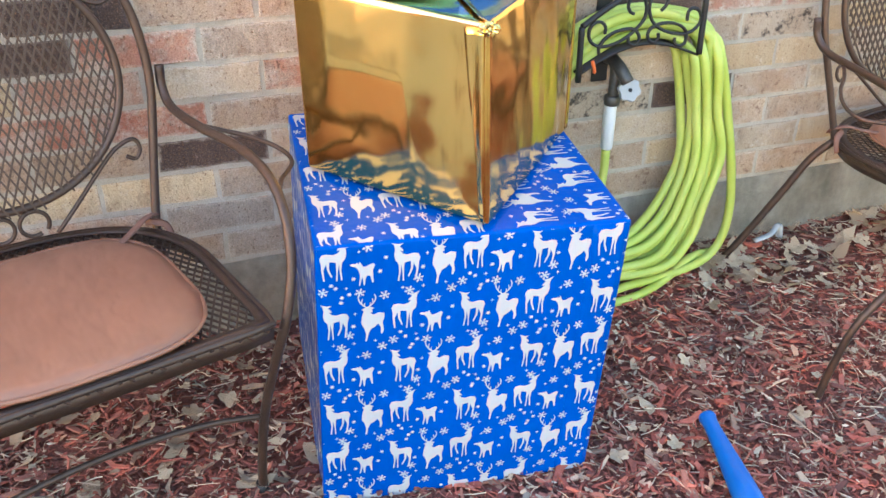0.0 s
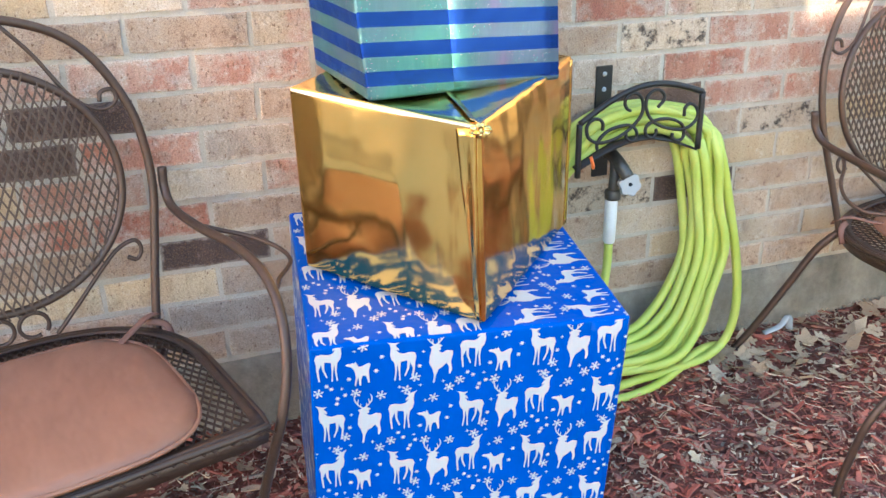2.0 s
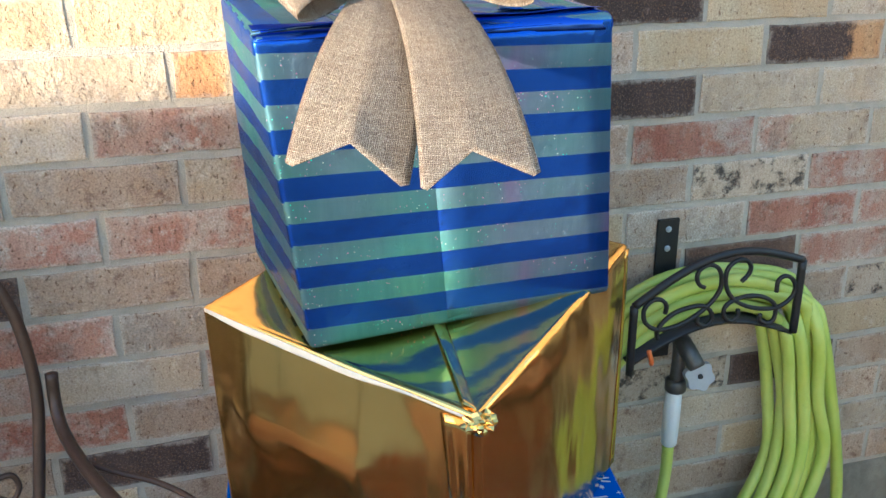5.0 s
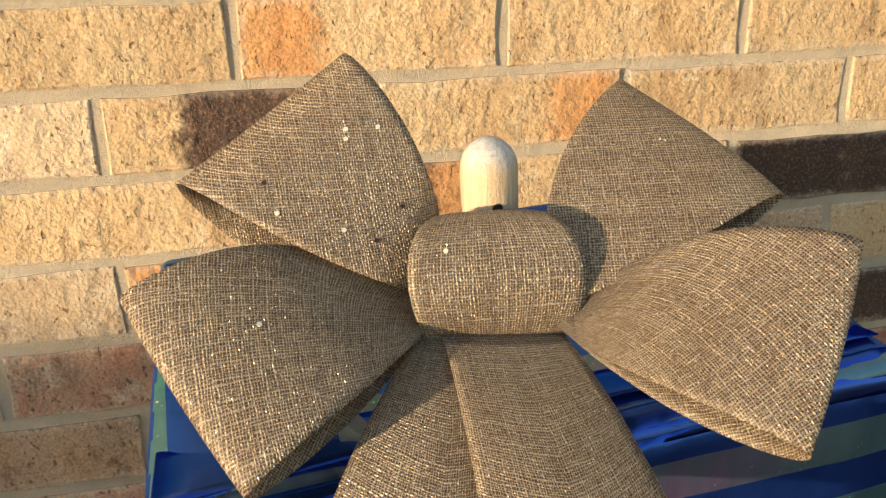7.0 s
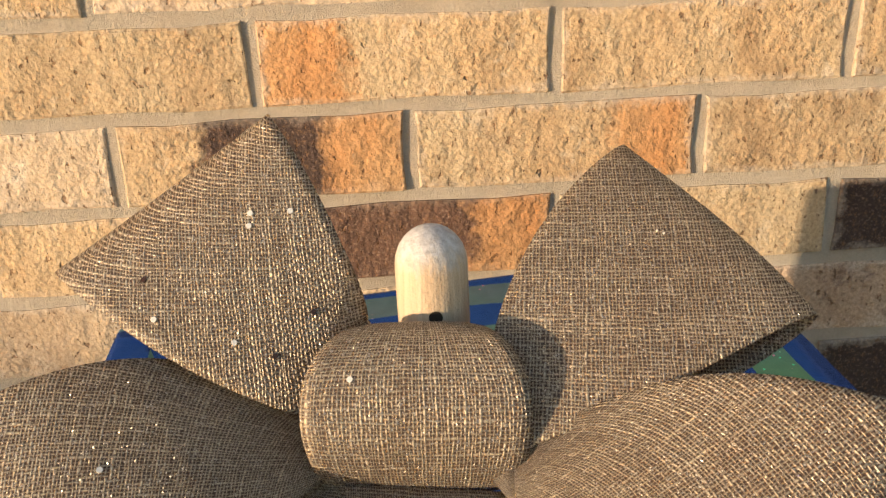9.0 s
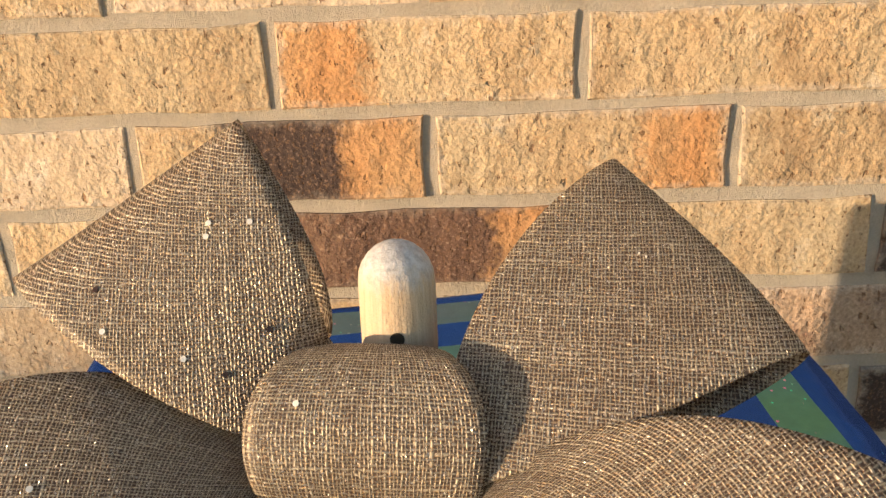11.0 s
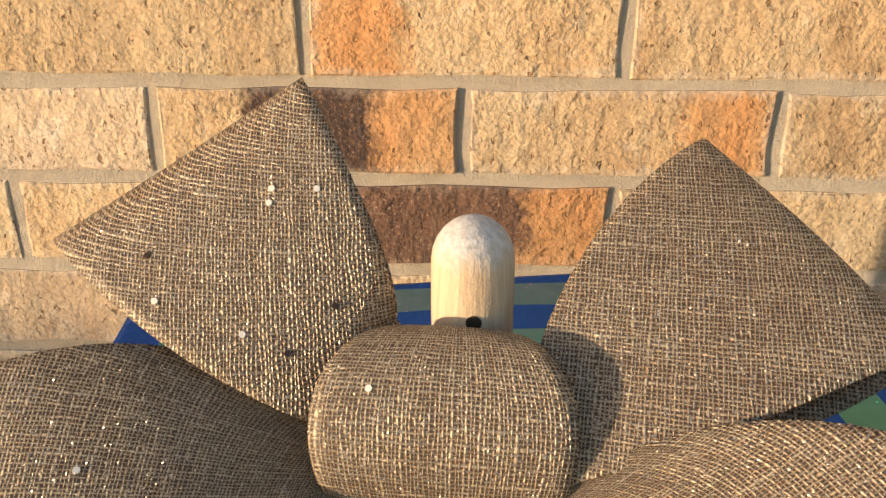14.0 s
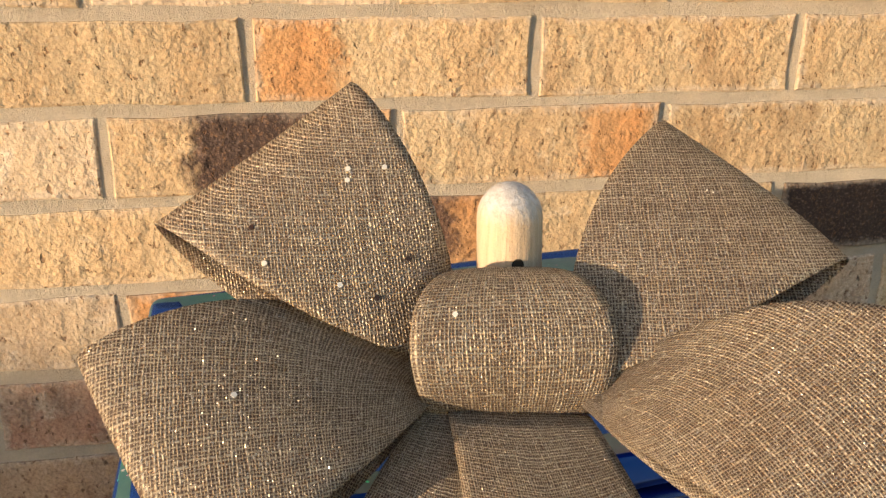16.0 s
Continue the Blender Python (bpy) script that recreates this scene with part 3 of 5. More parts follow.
def build_wall():
    bm = bmesh.new()
    box(bm, (-9, 0.0025, 0.245), (9, 0.25, ROW_A + (TOP_ROW + 1) * COURSE))
    wall = part("wall_back", bm, M_MORTAR, smooth=False)
    tagged(wall, "tan and pink tumbled brick house wall with dark bricks", "wall", kind="structure")
    bm = bmesh.new()
    xs = [-9] + [-2.5 + 0.06 * i for i in range(91)] + [9]
    zs = [-0.4, -0.2, -0.05, 0.0, 0.05, 0.1, 0.15, 0.2, 0.24, 0.25]
    front = [[Vector((x, -0.006 + 0.006 * noise.noise((x * 5, z * 7, 1)) + (0.008 if z > 0.245 else 0), z)) for z in zs] for x in xs]
    sheet(bm, front)
    sheet(bm, [[Vector((x, y, 0.25)) for y in (0.002, 0.25)] for x in (-9, 9)])
    bmesh.ops.recalc_face_normals(bm, faces=bm.faces)
    found = part("foundation", bm, M_CONC)
    tagged(found, "rough weathered grey concrete foundation below the brick wall", "foundation", kind="structure")
    rng = random.Random(5)
    full, half = PITCH - 0.011, COURSE - 0.012
    cache = {}
    far = bmesh.new()
    for row in range(BOTTOM_ROW, TOP_ROW + 1):
        shift = 0.0 if row % 2 else -0.5
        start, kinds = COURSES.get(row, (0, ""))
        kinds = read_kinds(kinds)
        for k in range(-35, 36):
            x0 = (k + shift) * PITCH
            z = ROW_A + (row + 0.5) * COURSE
            near = -1.3 < x0 < 2.1 and row < 6
            pick = rng.random()
            default = "T" if pick < 0.55 else "C" if pick < 0.75 else "P" if pick < 0.87 else "G" if pick < 0.93 else "D"
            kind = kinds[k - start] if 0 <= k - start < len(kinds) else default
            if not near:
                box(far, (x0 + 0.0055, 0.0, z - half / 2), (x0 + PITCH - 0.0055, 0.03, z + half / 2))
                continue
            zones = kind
            # below course -1 most tan bricks become the browner kind W
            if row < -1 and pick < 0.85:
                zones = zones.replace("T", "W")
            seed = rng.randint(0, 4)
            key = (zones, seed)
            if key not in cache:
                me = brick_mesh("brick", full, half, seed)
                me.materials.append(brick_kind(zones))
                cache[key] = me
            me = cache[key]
            ob = new("brick", me)
            ob.parent = wall
            ob.location = (x0 + PITCH / 2, rng.uniform(-0.0012, 0.0012), z + rng.uniform(-0.001, 0.001))
            ob.rotation_euler = (rng.uniform(-0.006, 0.006), rng.uniform(-0.004, 0.004), rng.uniform(-0.004, 0.004))
    rest = part("bricks", far, brick_kind("T"), wall, smooth=False)
    rest["kind"] = "stuff"


# ---- unseen fence behind the camera, added to shade the lower wall ----
def build_shade_fence():
    fence = thing("fence", Matrix.Translation((-7, -3.85, -0.12)), "plain stained wooden fence across the yard with a lower stretch", "fence")
    for name, lo, hi in (("panel", (-15, -3.9, -0.4), (-6.97, -3.8, 1.50)), ("low_panel", (-6.97, -3.9, -0.4), (-2.6, -3.8, 1.32))):
        bm = bmesh.new()
        box(bm, lo, hi)
        ob = part(name, bm, M_PANEL, fence, smooth=False)
        ob.matrix_parent_inverse = fence.matrix_world.inverted()


build_shade_fence()


# ---- gift boxes ----
def lerp(a, b, f):
    return a + (b - a) * f


class Wrapped:
    """A box given by its eight corners, with rounded edges and slack paper: at(p) maps the cube to its surface."""

    def __init__(self, bottom, top, radius, slack, freq, seed, sag=0.0, relief=None):
        self.relief = relief
        self.c = [Vector(p) for p in bottom + top]   # front left, front right, back right, back left
        self.h = ((self.c[1] - self.c[0]).length / 2, (self.c[3] - self.c[0]).length / 2, (self.c[4] - self.c[0]).length / 2)
        self.r, self.slack, self.freq, self.seed, self.sag = radius, slack, freq, seed, sag

    def corner_mix(self, p):
        u, v, w = ((a + 1) / 2 for a in p)
        c = self.c
        lo = lerp(lerp(c[0], c[1], u), lerp(c[3], c[2], u), v)
        hi = lerp(lerp(c[4], c[5], u), lerp(c[7], c[6], u), v)
        return lerp(lo, hi, w)

    def at(self, p, lift=0.0):
        h, r = self.h, self.r
        q = Vector([p[i] * h[i] for i in range(3)])
        inner = Vector([max(-(h[i] - r), min(h[i] - r, q[i])) for i in range(3)])
        d = q - inner
        d = d.normalized() if d.length > 1e-9 else Vector((0, 0, 1))
        bulge = noise.noise(q * self.freq + Vector((self.seed, 0, 0))) * self.slack
        bulge += noise.noise(q * self.freq * 3.3 + Vector((0, self.seed, 0))) * self.slack * 0.35
        edge = min(1, (1 - sorted(abs(a) for a in p)[1]) * 5)
        if self.sag and d.z > 0.9:
            bulge -= self.sag * (1 - p[0] ** 2) * (1 - p[1] ** 2)
        loose = self.relief(p) if self.relief else 0.0
        q = inner + d * (r + bulge * edge + loose + lift)
        return self.corner_mix([q[i] / h[i] for i in range(3)])

    def faces(self):
        # axis that is fixed, its side, the two others (u to the right seen from outside, v up)
        return {"front": (1, -1, 0, 2, 1), "right": (0, 1, 1, 2, 1), "back": (1, 1, 0, 2, -1), "left": (0, -1, 1, 2, -1), "top": (2, 1, 0, 1, 1), "bottom": (2, -1, 0, 1, -1)}

    def mesh(self, n=26):
        bm = bmesh.new()
        layer = bm.loops.layers.uv.verify()
        ts = [-1, -0.992, -0.98, -0.965, -0.94] + [-0.9 + 1.8 * i / n for i in range(n + 1)] + [0.94, 0.965, 0.98, 0.992, 1]
        made = {}

        def vert(p):
            key = tuple(round(a, 5) for a in p)
            if key not in made:
                made[key] = bm.verts.new(self.at(p))
            return made[key]

        for name, (ax, side, ua, va, sgn) in self.faces().items():
            for i in range(len(ts) - 1):
                for j in range(len(ts) - 1):
                    quad = []
                    for a, b in ((i, j), (i + 1, j), (i + 1, j + 1), (i, j + 1)):
                        p = [0, 0, 0]
                        p[ax], p[ua], p[va] = side, ts[a], ts[b]
                        quad.append(p)
                    f = bm.faces.new([vert(p) for p in quad])
                    for loop, p in zip(f.loops, quad):
                        if ax == 2:
                            loop[layer].uv = (p[0] * self.h[0], p[1] * self.h[1] + self.h[2])
                        else:
                            loop[layer].uv = (p[ua] * self.h[ua], p[2] * self.h[2])
        bmesh.ops.recalc_face_normals(bm, faces=bm.faces)
        return bm


def gift_box(name, label, wrapped, material, paper="wrapping"):
    base = thing(name, Matrix.Translation((wrapped.c[0] + wrapped.c[2]) / 2), label, "gift box", "stacked gift boxes")
    ob = part(paper, wrapped.mesh(), material, base)
    ob.matrix_parent_inverse = base.matrix_world.inverted()
    return base


def smooth(a, b, x):
    t = max(0.0, min(1.0, (x - a) / (b - a)))
    return t * t * (3 - 2 * t)


def gold_relief(p):
    """Loose foil: the front has a crease across it, above which it falls back to the edge; the corner side is pulled into upright pleats."""
    if p[1] <= -0.999:
        rise = min((p[2] + 1) / 1.34, 1 - 0.62 * (p[2] - 0.34) / 0.66)
        out = 0.020 * rise * smooth(-1.05, -0.55, p[0]) * smooth(0.62, 0.16, p[0])
        return out + 0.0022 * math.sin(p[0] * 42) * smooth(0.55, 0.8, p[0]) * (1 - p[2] ** 2)
    if p[0] >= 0.999:
        return 0.012 * (1 - p[1] ** 2) * (1 - p[2] ** 4) + 0.0007 * math.sin(p[1] * 19 + 2.5 * p[2]) * (1 - p[1] ** 2) + 0.0004 * math.sin(p[1] * 47 + 2) * smooth(-0.2, 0.9, p[2])
    return 0.0


# blue paper box, tilted with the sloping bed
BLUE = Wrapped([(-0.167, -0.553, -0.063), (0.407, -0.630, -0.072), (0.471, -0.098, -0.018), (-0.103, -0.020, -0.010)],
               [(-0.157, -0.617, 0.584), (0.417, -0.694, 0.577), (0.481, -0.162, 0.631), (-0.093, -0.084, 0.639)], 0.007, 0.004, 5, 3.0)
GOLD = Wrapped([(-0.106, -0.345, 0.617), (0.147, -0.655, 0.592), (0.462, -0.335, 0.622), (0.205, -0.045, 0.650)],
               [(-0.115, -0.368, 0.975), (0.134, -0.667, 0.952), (0.455, -0.350, 0.985), (0.200, -0.080, 1.012)], 0.006, 0.004, 5, 8.0, 0.008, gold_relief)
STRIPED = Wrapped([(-0.005, -0.513, 0.968), (0.380, -0.450, 0.962), (0.340, -0.173, 0.985), (-0.040, -0.236, 0.985)],
                  [(-0.043, -0.537, 1.303), (0.353, -0.472, 1.306), (0.331, -0.195, 1.328), (-0.056, -0.258, 1.325)], 0.008, 0.003, 8, 1.0)
blue_box = gift_box("gift_box", "large blue gift box with white printed winter motifs on the mulch", BLUE, M_PAPER)
gold_box = gift_box("gift_box", "shiny gold foil gift box turned cornerwise on the blue box", GOLD, M_GOLD)
striped_box = gift_box("gift_box", "striped blue and holographic foil gift box on the gold box", STRIPED, M_STRIPE)


def paper_strip(wrapped, base, name, material, line, lift, n=24, label="", turned=None):
    """A strip of paper on a box: line gives the two edges as points of the cube, from one end to the other; lift at each edge."""
    (a0, a1), (b0, b1) = line
    bm = bmesh.new()
    pts, uvs = [], []
    for i in range(n + 1):
        f = i / n
        row, ur = [], []
        for j in range(7):
            g = j / 6
            p = lerp(lerp(Vector(a0), Vector(a1), f), lerp(Vector(b0), Vector(b1), f), g)
            row.append(wrapped.at(p, lerp(lift[0], lift[1], g) + 0.0006 * noise.noise((f * 9, g * 3, lift[1] * 900))))
            ur.append((p.x * wrapped.h[0], p.z * wrapped.h[2]) if turned is None else (p.y * wrapped.h[1], p.x * wrapped.h[0] + turned))
        pts.append(row)
        uvs.append(ur)
    sheet(bm, pts, uvs)
    bmesh.ops.recalc_face_normals(bm, faces=bm.faces)
    ob = part(name, bm, material, base, label)
    ob.matrix_parent_inverse = base.matrix_world.inverted()
    ob.modifiers.new("thickness", "SOLIDIFY").thickness = 0.0004
    return ob


paper_strip(BLUE, blue_box, "paper_overlap", M_PAPER, (((0.74, -1, -0.995), (0.74, -1, 0.985)), ((0.985, -1, -0.995), (0.985, -1, 0.985))), (0.0007, 0.0004))
paper_strip(GOLD, gold_box, "corner_fold", M_GOLD, (((0.91, -1, -0.96), (0.77, -1, 0.93)), ((0.965, -1, -0.985), (0.965, -1, 0.96))), (0.0004, 0.004))
paper_strip(GOLD, gold_box, "top_fold", M_GOLD, (((0.97, -0.97, 1), (0.25, -0.25, 1)), ((0.90, -0.98, 1), (0.20, -0.32, 1))), (0.0006, 0.006))
paper_strip(GOLD, gold_box, "side_fold", M_GOLD, (((1, 0.90, -0.97), (1, 0.93, 0.97)), ((1, 0.985, -0.97), (1, 0.985, 0.97))), (0.0005, 0.003))
paper_strip(GOLD, gold_box, "paper_edge", M_PAPERBACK, (((-0.97, -1, 0.970), (0.93, -1, 0.962)), ((-0.97, -1, 0.992), (0.93, -1, 0.978))), (0.0014, 0.0022), label="white back of the foil showing at the fold")
paper_strip(STRIPED, striped_box, "paper_overlap", M_STRIPE, (((-0.16, -1, -0.985), (-0.16, -1, 0.96)), ((0.975, -1, -0.985), (0.975, -1, 0.96))), (0.0009, 0.0008))
paper_strip(STRIPED, striped_box, "top_hem", M_BLUEFOIL, (((-0.985, -1, 0.985), (0.985, -1, 0.90)), ((-0.985, -0.90, 1), (0.985, -0.90, 1))), (0.0008, 0.0015))
paper_strip(STRIPED, striped_box, "end_flap", M_STRIPE, (((-0.98, -0.86, 1), (-0.98, 0.9, 1)), ((-0.45, -0.80, 1), (-0.90, 0.86, 1))), (0.001, 0.003), turned=0.037)
paper_strip(STRIPED, striped_box, "end_flap", M_STRIPE, (((0.985, -0.80, 1), (0.985, 0.90, 1)), ((0.38, -0.66, 1), (0.88, 0.86, 1))), (0.001, 0.005), turned=0.022)
paper_strip(STRIPED, striped_box, "top_fold", M_BLUEFOIL, (((-0.97, -0.84, 1), (0.97, -0.84, 1)), ((-0.97, -0.55, 1), (0.97, -0.72, 1))), (0.0035, 0.0008))
# crumpled foil at the front corner
bm = bmesh.new()
bmesh.ops.create_icosphere(bm, subdivisions=3, radius=1.0)
for v in bm.verts:
    r = 1 + 0.55 * noise.noise(v.co * 2.3) + 0.25 * noise.noise(v.co * 6)
    v.co = Vector((v.co.x * 0.016 * r, v.co.y * 0.012 * r, v.co.z * 0.011 * r)) + GOLD.c[5] + Vector((0.004, 0.006, -0.010))
ob = part("crumpled_corner", bm, M_GOLD, gold_box, smooth=False)
ob.matrix_parent_inverse = gold_box.matrix_world.inverted()

# printed motifs: white silhouettes and snow stars in staggered rows
DOE = [(0.0, 0.58), (0.06, 0.68), (0.20, 0.70), (0.38, 0.67), (0.50, 0.70), (0.585, 0.78), (0.49, 0.76), (0.51, 0.81), (0.60, 0.88), (0.49, 0.95), (0.63, 0.94), (0.83, 1.0), (0.76, 0.925), (0.73, 0.81), (0.75, 0.67),
       (0.715, 0.55), (0.63, 0.46), (0.60, 0.27), (0.635, 0.02), (0.595, 0.0), (0.555, 0.24), (0.545, 0.43), (0.505, 0.24), (0.49, 0.0), (0.45, 0.0), (0.465, 0.24), (0.45, 0.475), (0.27, 0.50), (0.265, 0.31),
       (0.35, 0.11), (0.31, 0.10), (0.21, 0.29), (0.185, 0.45), (0.105, 0.30), (0.135, 0.02), (0.09, 0.02), (0.045, 0.29), (0.04, 0.45)]
FAWN = [(0.0, 0.90), (0.12, 0.84), (0.28, 0.80), (0.40, 0.68), (0.46, 0.52), (0.48, 0.36), (0.42, 0.02), (0.48, 0.0), (0.56, 0.28), (0.60, 0.36), (0.65, 0.02), (0.71, 0.0), (0.74, 0.28), (0.80, 0.42),
        (0.95, 0.40), (1.05, 0.10), (1.12, 0.10), (1.10, 0.40), (1.08, 0.62), (1.18, 0.86), (1.08, 0.92), (0.95, 0.88), (0.75, 0.80), (0.62, 0.80), (0.55, 0.90), (0.47, 1.02), (0.42, 0.93), (0.32, 0.98), (0.29, 0.93), (0.12, 0.95)]
STAG = [(0.31, 0.59), (0.37, 0.56), (0.48, 0.60), (0.60, 0.58), (0.61, 0.50), (0.57, 0.38), (0.60, 0.22), (0.56, 0.14), (0.53, 0.15), (0.53, 0.28), (0.47, 0.36), (0.40, 0.30), (0.30, 0.25), (0.25, 0.15), (0.22, 0.0),
        (0.18, 0.0), (0.20, 0.15), (0.16, 0.28), (0.09, 0.38), (0.10, 0.52), (0.14, 0.65), (0.09, 0.69), (0.16, 0.71), (0.22, 0.74), (0.30, 0.73), (0.38, 0.70), (0.33, 0.67), (0.345, 0.62), (0.30, 0.61)]


def stroke(line, w):
    """A thin band along a line, as one outline."""
    left, right = [], []
    for i, (x, y) in enumerate(line):
        (x0, y0), (x1, y1) = line[max(0, i - 1)], line[min(len(line) - 1, i + 1)]
        d = math.hypot(x1 - x0, y1 - y0)
        h = w * (1.0 if i < len(line) - 1 else 0.5)
        left.append((x - (y1 - y0) / d * h, y + (x1 - x0) / d * h))
        right.append((x + (y1 - y0) / d * h, y - (x1 - x0) / d * h))
    return left + right[::-1]


ANTLERS = [stroke(line, 0.014) for line in ([(0.20, 0.725), (0.12, 0.78), (0.045, 0.86), (0.02, 0.94), (0.05, 0.995)], [(0.09, 0.82), (0.115, 0.91)], [(0.16, 0.765), (0.165, 0.83)],
                                            [(0.25, 0.735), (0.33, 0.79), (0.40, 0.87), (0.405, 0.94), (0.37, 1.0)], [(0.355, 0.82), (0.325, 0.91)], [(0.29, 0.77), (0.285, 0.83)])]


def snowflake(r, w):
    """A six-armed flake with barbed arms."""
    out = []
    for k in range(6):
        c, s_ = math.cos(math.pi * k / 3 + 0.26), math.sin(math.pi * k / 3 + 0.26)
        for x, y in ((0.55 * r, -w), (0.70 * r, -2.8 * w), (0.78 * r, -w), (r, -w), (r, w), (0.78 * r, w), (0.70 * r, 2.8 * w), (0.55 * r, w)):
            out.append((x * c - y * s_, x * s_ + y * c))
        out.append((2.2 * w * math.cos(math.pi * k / 3 + 0.26 + math.pi / 6), 2.2 * w * math.sin(math.pi * k / 3 + 0.26 + math.pi / 6)))
    return out


def star(r, points=6, inner=0.25):
    return [(math.cos(math.pi * k / points) * r * (1 if k % 2 == 0 else inner), math.sin(math.pi * k / points) * r * (1 if k % 2 == 0 else inner)) for k in range(2 * points)]


BIG_FLAKE, SMALL_FLAKE, PLUS = snowflake(0.0100, 0.00105), star(0.0054, 6, 0.45), star(0.0046, 4, 0.28)
FLAKE_SPOTS = [(BIG_FLAKE, ((0.122, 0.073), (0.137, -0.0105), (0.203, -0.016), (0.168, 0.077), (0.216, 0.060), (0.056, 0.003), (0.246, 0.074))),
               (SMALL_FLAKE, ((0.035, 0.0895), (0.057, 0.079), (0.044, 0.066), (0.063, 0.021), (0.152, 0.003), (0.192, 0.0115), (0.174, -0.022), (0.241, 0.021), (0.248, 0.041))),
               (PLUS, ((0.069, 0.043), (0.066, -0.012), (0.1045, -0.0095), (0.156, 0.084), (0.201, 0.055), (0.180, -0.004)))]


def print_face(bm, wrapped, face, turn=False, span=(0.0, 1.0)):
    ax, side, ua, va, sgn = wrapped.faces()[face]
    hu, hv = wrapped.h[ua], wrapped.h[va]
    if turn:
        hu, hv = hv, hu

    def put(shape, u, v, size, flip=1, level=0.0011, wide=0.752):
        pts, spot = [], []
        for px, py in shape:
            a, b = u + px * size * flip * wide, v + py * size
            a, b = max(0.004, min(2 * hu - 0.004, a)), max(0.004, min(2 * hv - 0.004, b))
            s, t = a / hu - 1, b / hv - 1
            p = [0, 0, 0]
            if turn:
                s, t = -t, s
            p[ax], p[ua], p[va] = side, s * sgn if not turn else s, t
            pts.append(wrapped.at(p, level))
            spot.append((p[ua] + 1) / 2)
        if span[0] <= sum(spot) / len(spot) <= span[1] and len({tuple(round(c, 4) for c in q) for q in pts}) > len(pts) * 0.6:
            bm.faces.new([bm.verts.new(q) for q in pts])

    rng = random.Random(len(face))
    for r in range(int(2 * hv / 0.120) + 2):
        v = 2 * hv - 0.084 - 0.120 * r
        for k in range(-1, int(2 * hu / 0.254) + 2):
            u = 0.254 * k + 0.127 * ((r + 1) % 2) + 0.001
            put(DOE, u + 0.057, v, 0.083, -1)
            put(STAG, u + 0.072, v - 0.012, 0.1090)
            for k2, line in enumerate(ANTLERS):
                put(line, u + 0.072, v - 0.012, 0.1090, 1, 0.0013 + 0.0001 * k2)
            put(DOE, u + 0.134, v + 0.012, 0.083)
            put(FAWN, u + 0.186, v - 0.003, 0.0505)
            for shape, spots in FLAKE_SPOTS:
                for du, dv in spots:
                    put(shape, u + du + rng.uniform(-0.002, 0.002), v + dv * 1.27 + rng.uniform(-0.002, 0.002), 1, 1, 0.0011, 1)


for face, turn, span in (("front", False, (0, 1)), ("left", False, (0, 1)), ("right", False, (0, 1)), ("top", False, (0, 0.58)), ("top", True, (0.62, 1))):
    bm = bmesh.new()
    print_face(bm, BLUE, face, turn, span)
    bm.normal_update()
    bmesh.ops.triangulate(bm, faces=bm.faces)
    ob = part("printed_motif", bm, M_PRINT, blue_box, "white printed winter silhouettes and snow stars", smooth=False)
    ob.matrix_parent_inverse = blue_box.matrix_world.inverted()
    ob["kind"] = "stuff"


# ---- bow ----
bow = thing("gift_bow", Matrix.Translation((0.118, -0.45, 1.33)), "large gold glitter burlap bow on the striped box", "bow")


def bow_part(name, bm, label="", material=None):
    bmesh.ops.recalc_face_normals(bm, faces=bm.faces)
    ob = part(name, bm, material or M_BOW, bow, label)
    ob.matrix_parent_inverse = bow.matrix_world.inverted()
    mod = ob.modifiers.new("thickness", "SOLIDIFY")
    mod.thickness = 0.0009
    return ob


def selvage(line, parent):
    """The pale stiffened edge of the ribbon."""
    bm = bmesh.new()
    tube(bm, line, 0.00075, 5)
    bmesh.ops.recalc_face_normals(bm, faces=bm.faces)
    ob = part("selvage", bm, M_SELVAGE, parent, "pale stiffened ribbon edge")
    ob.matrix_parent_inverse = bow.matrix_world.inverted()


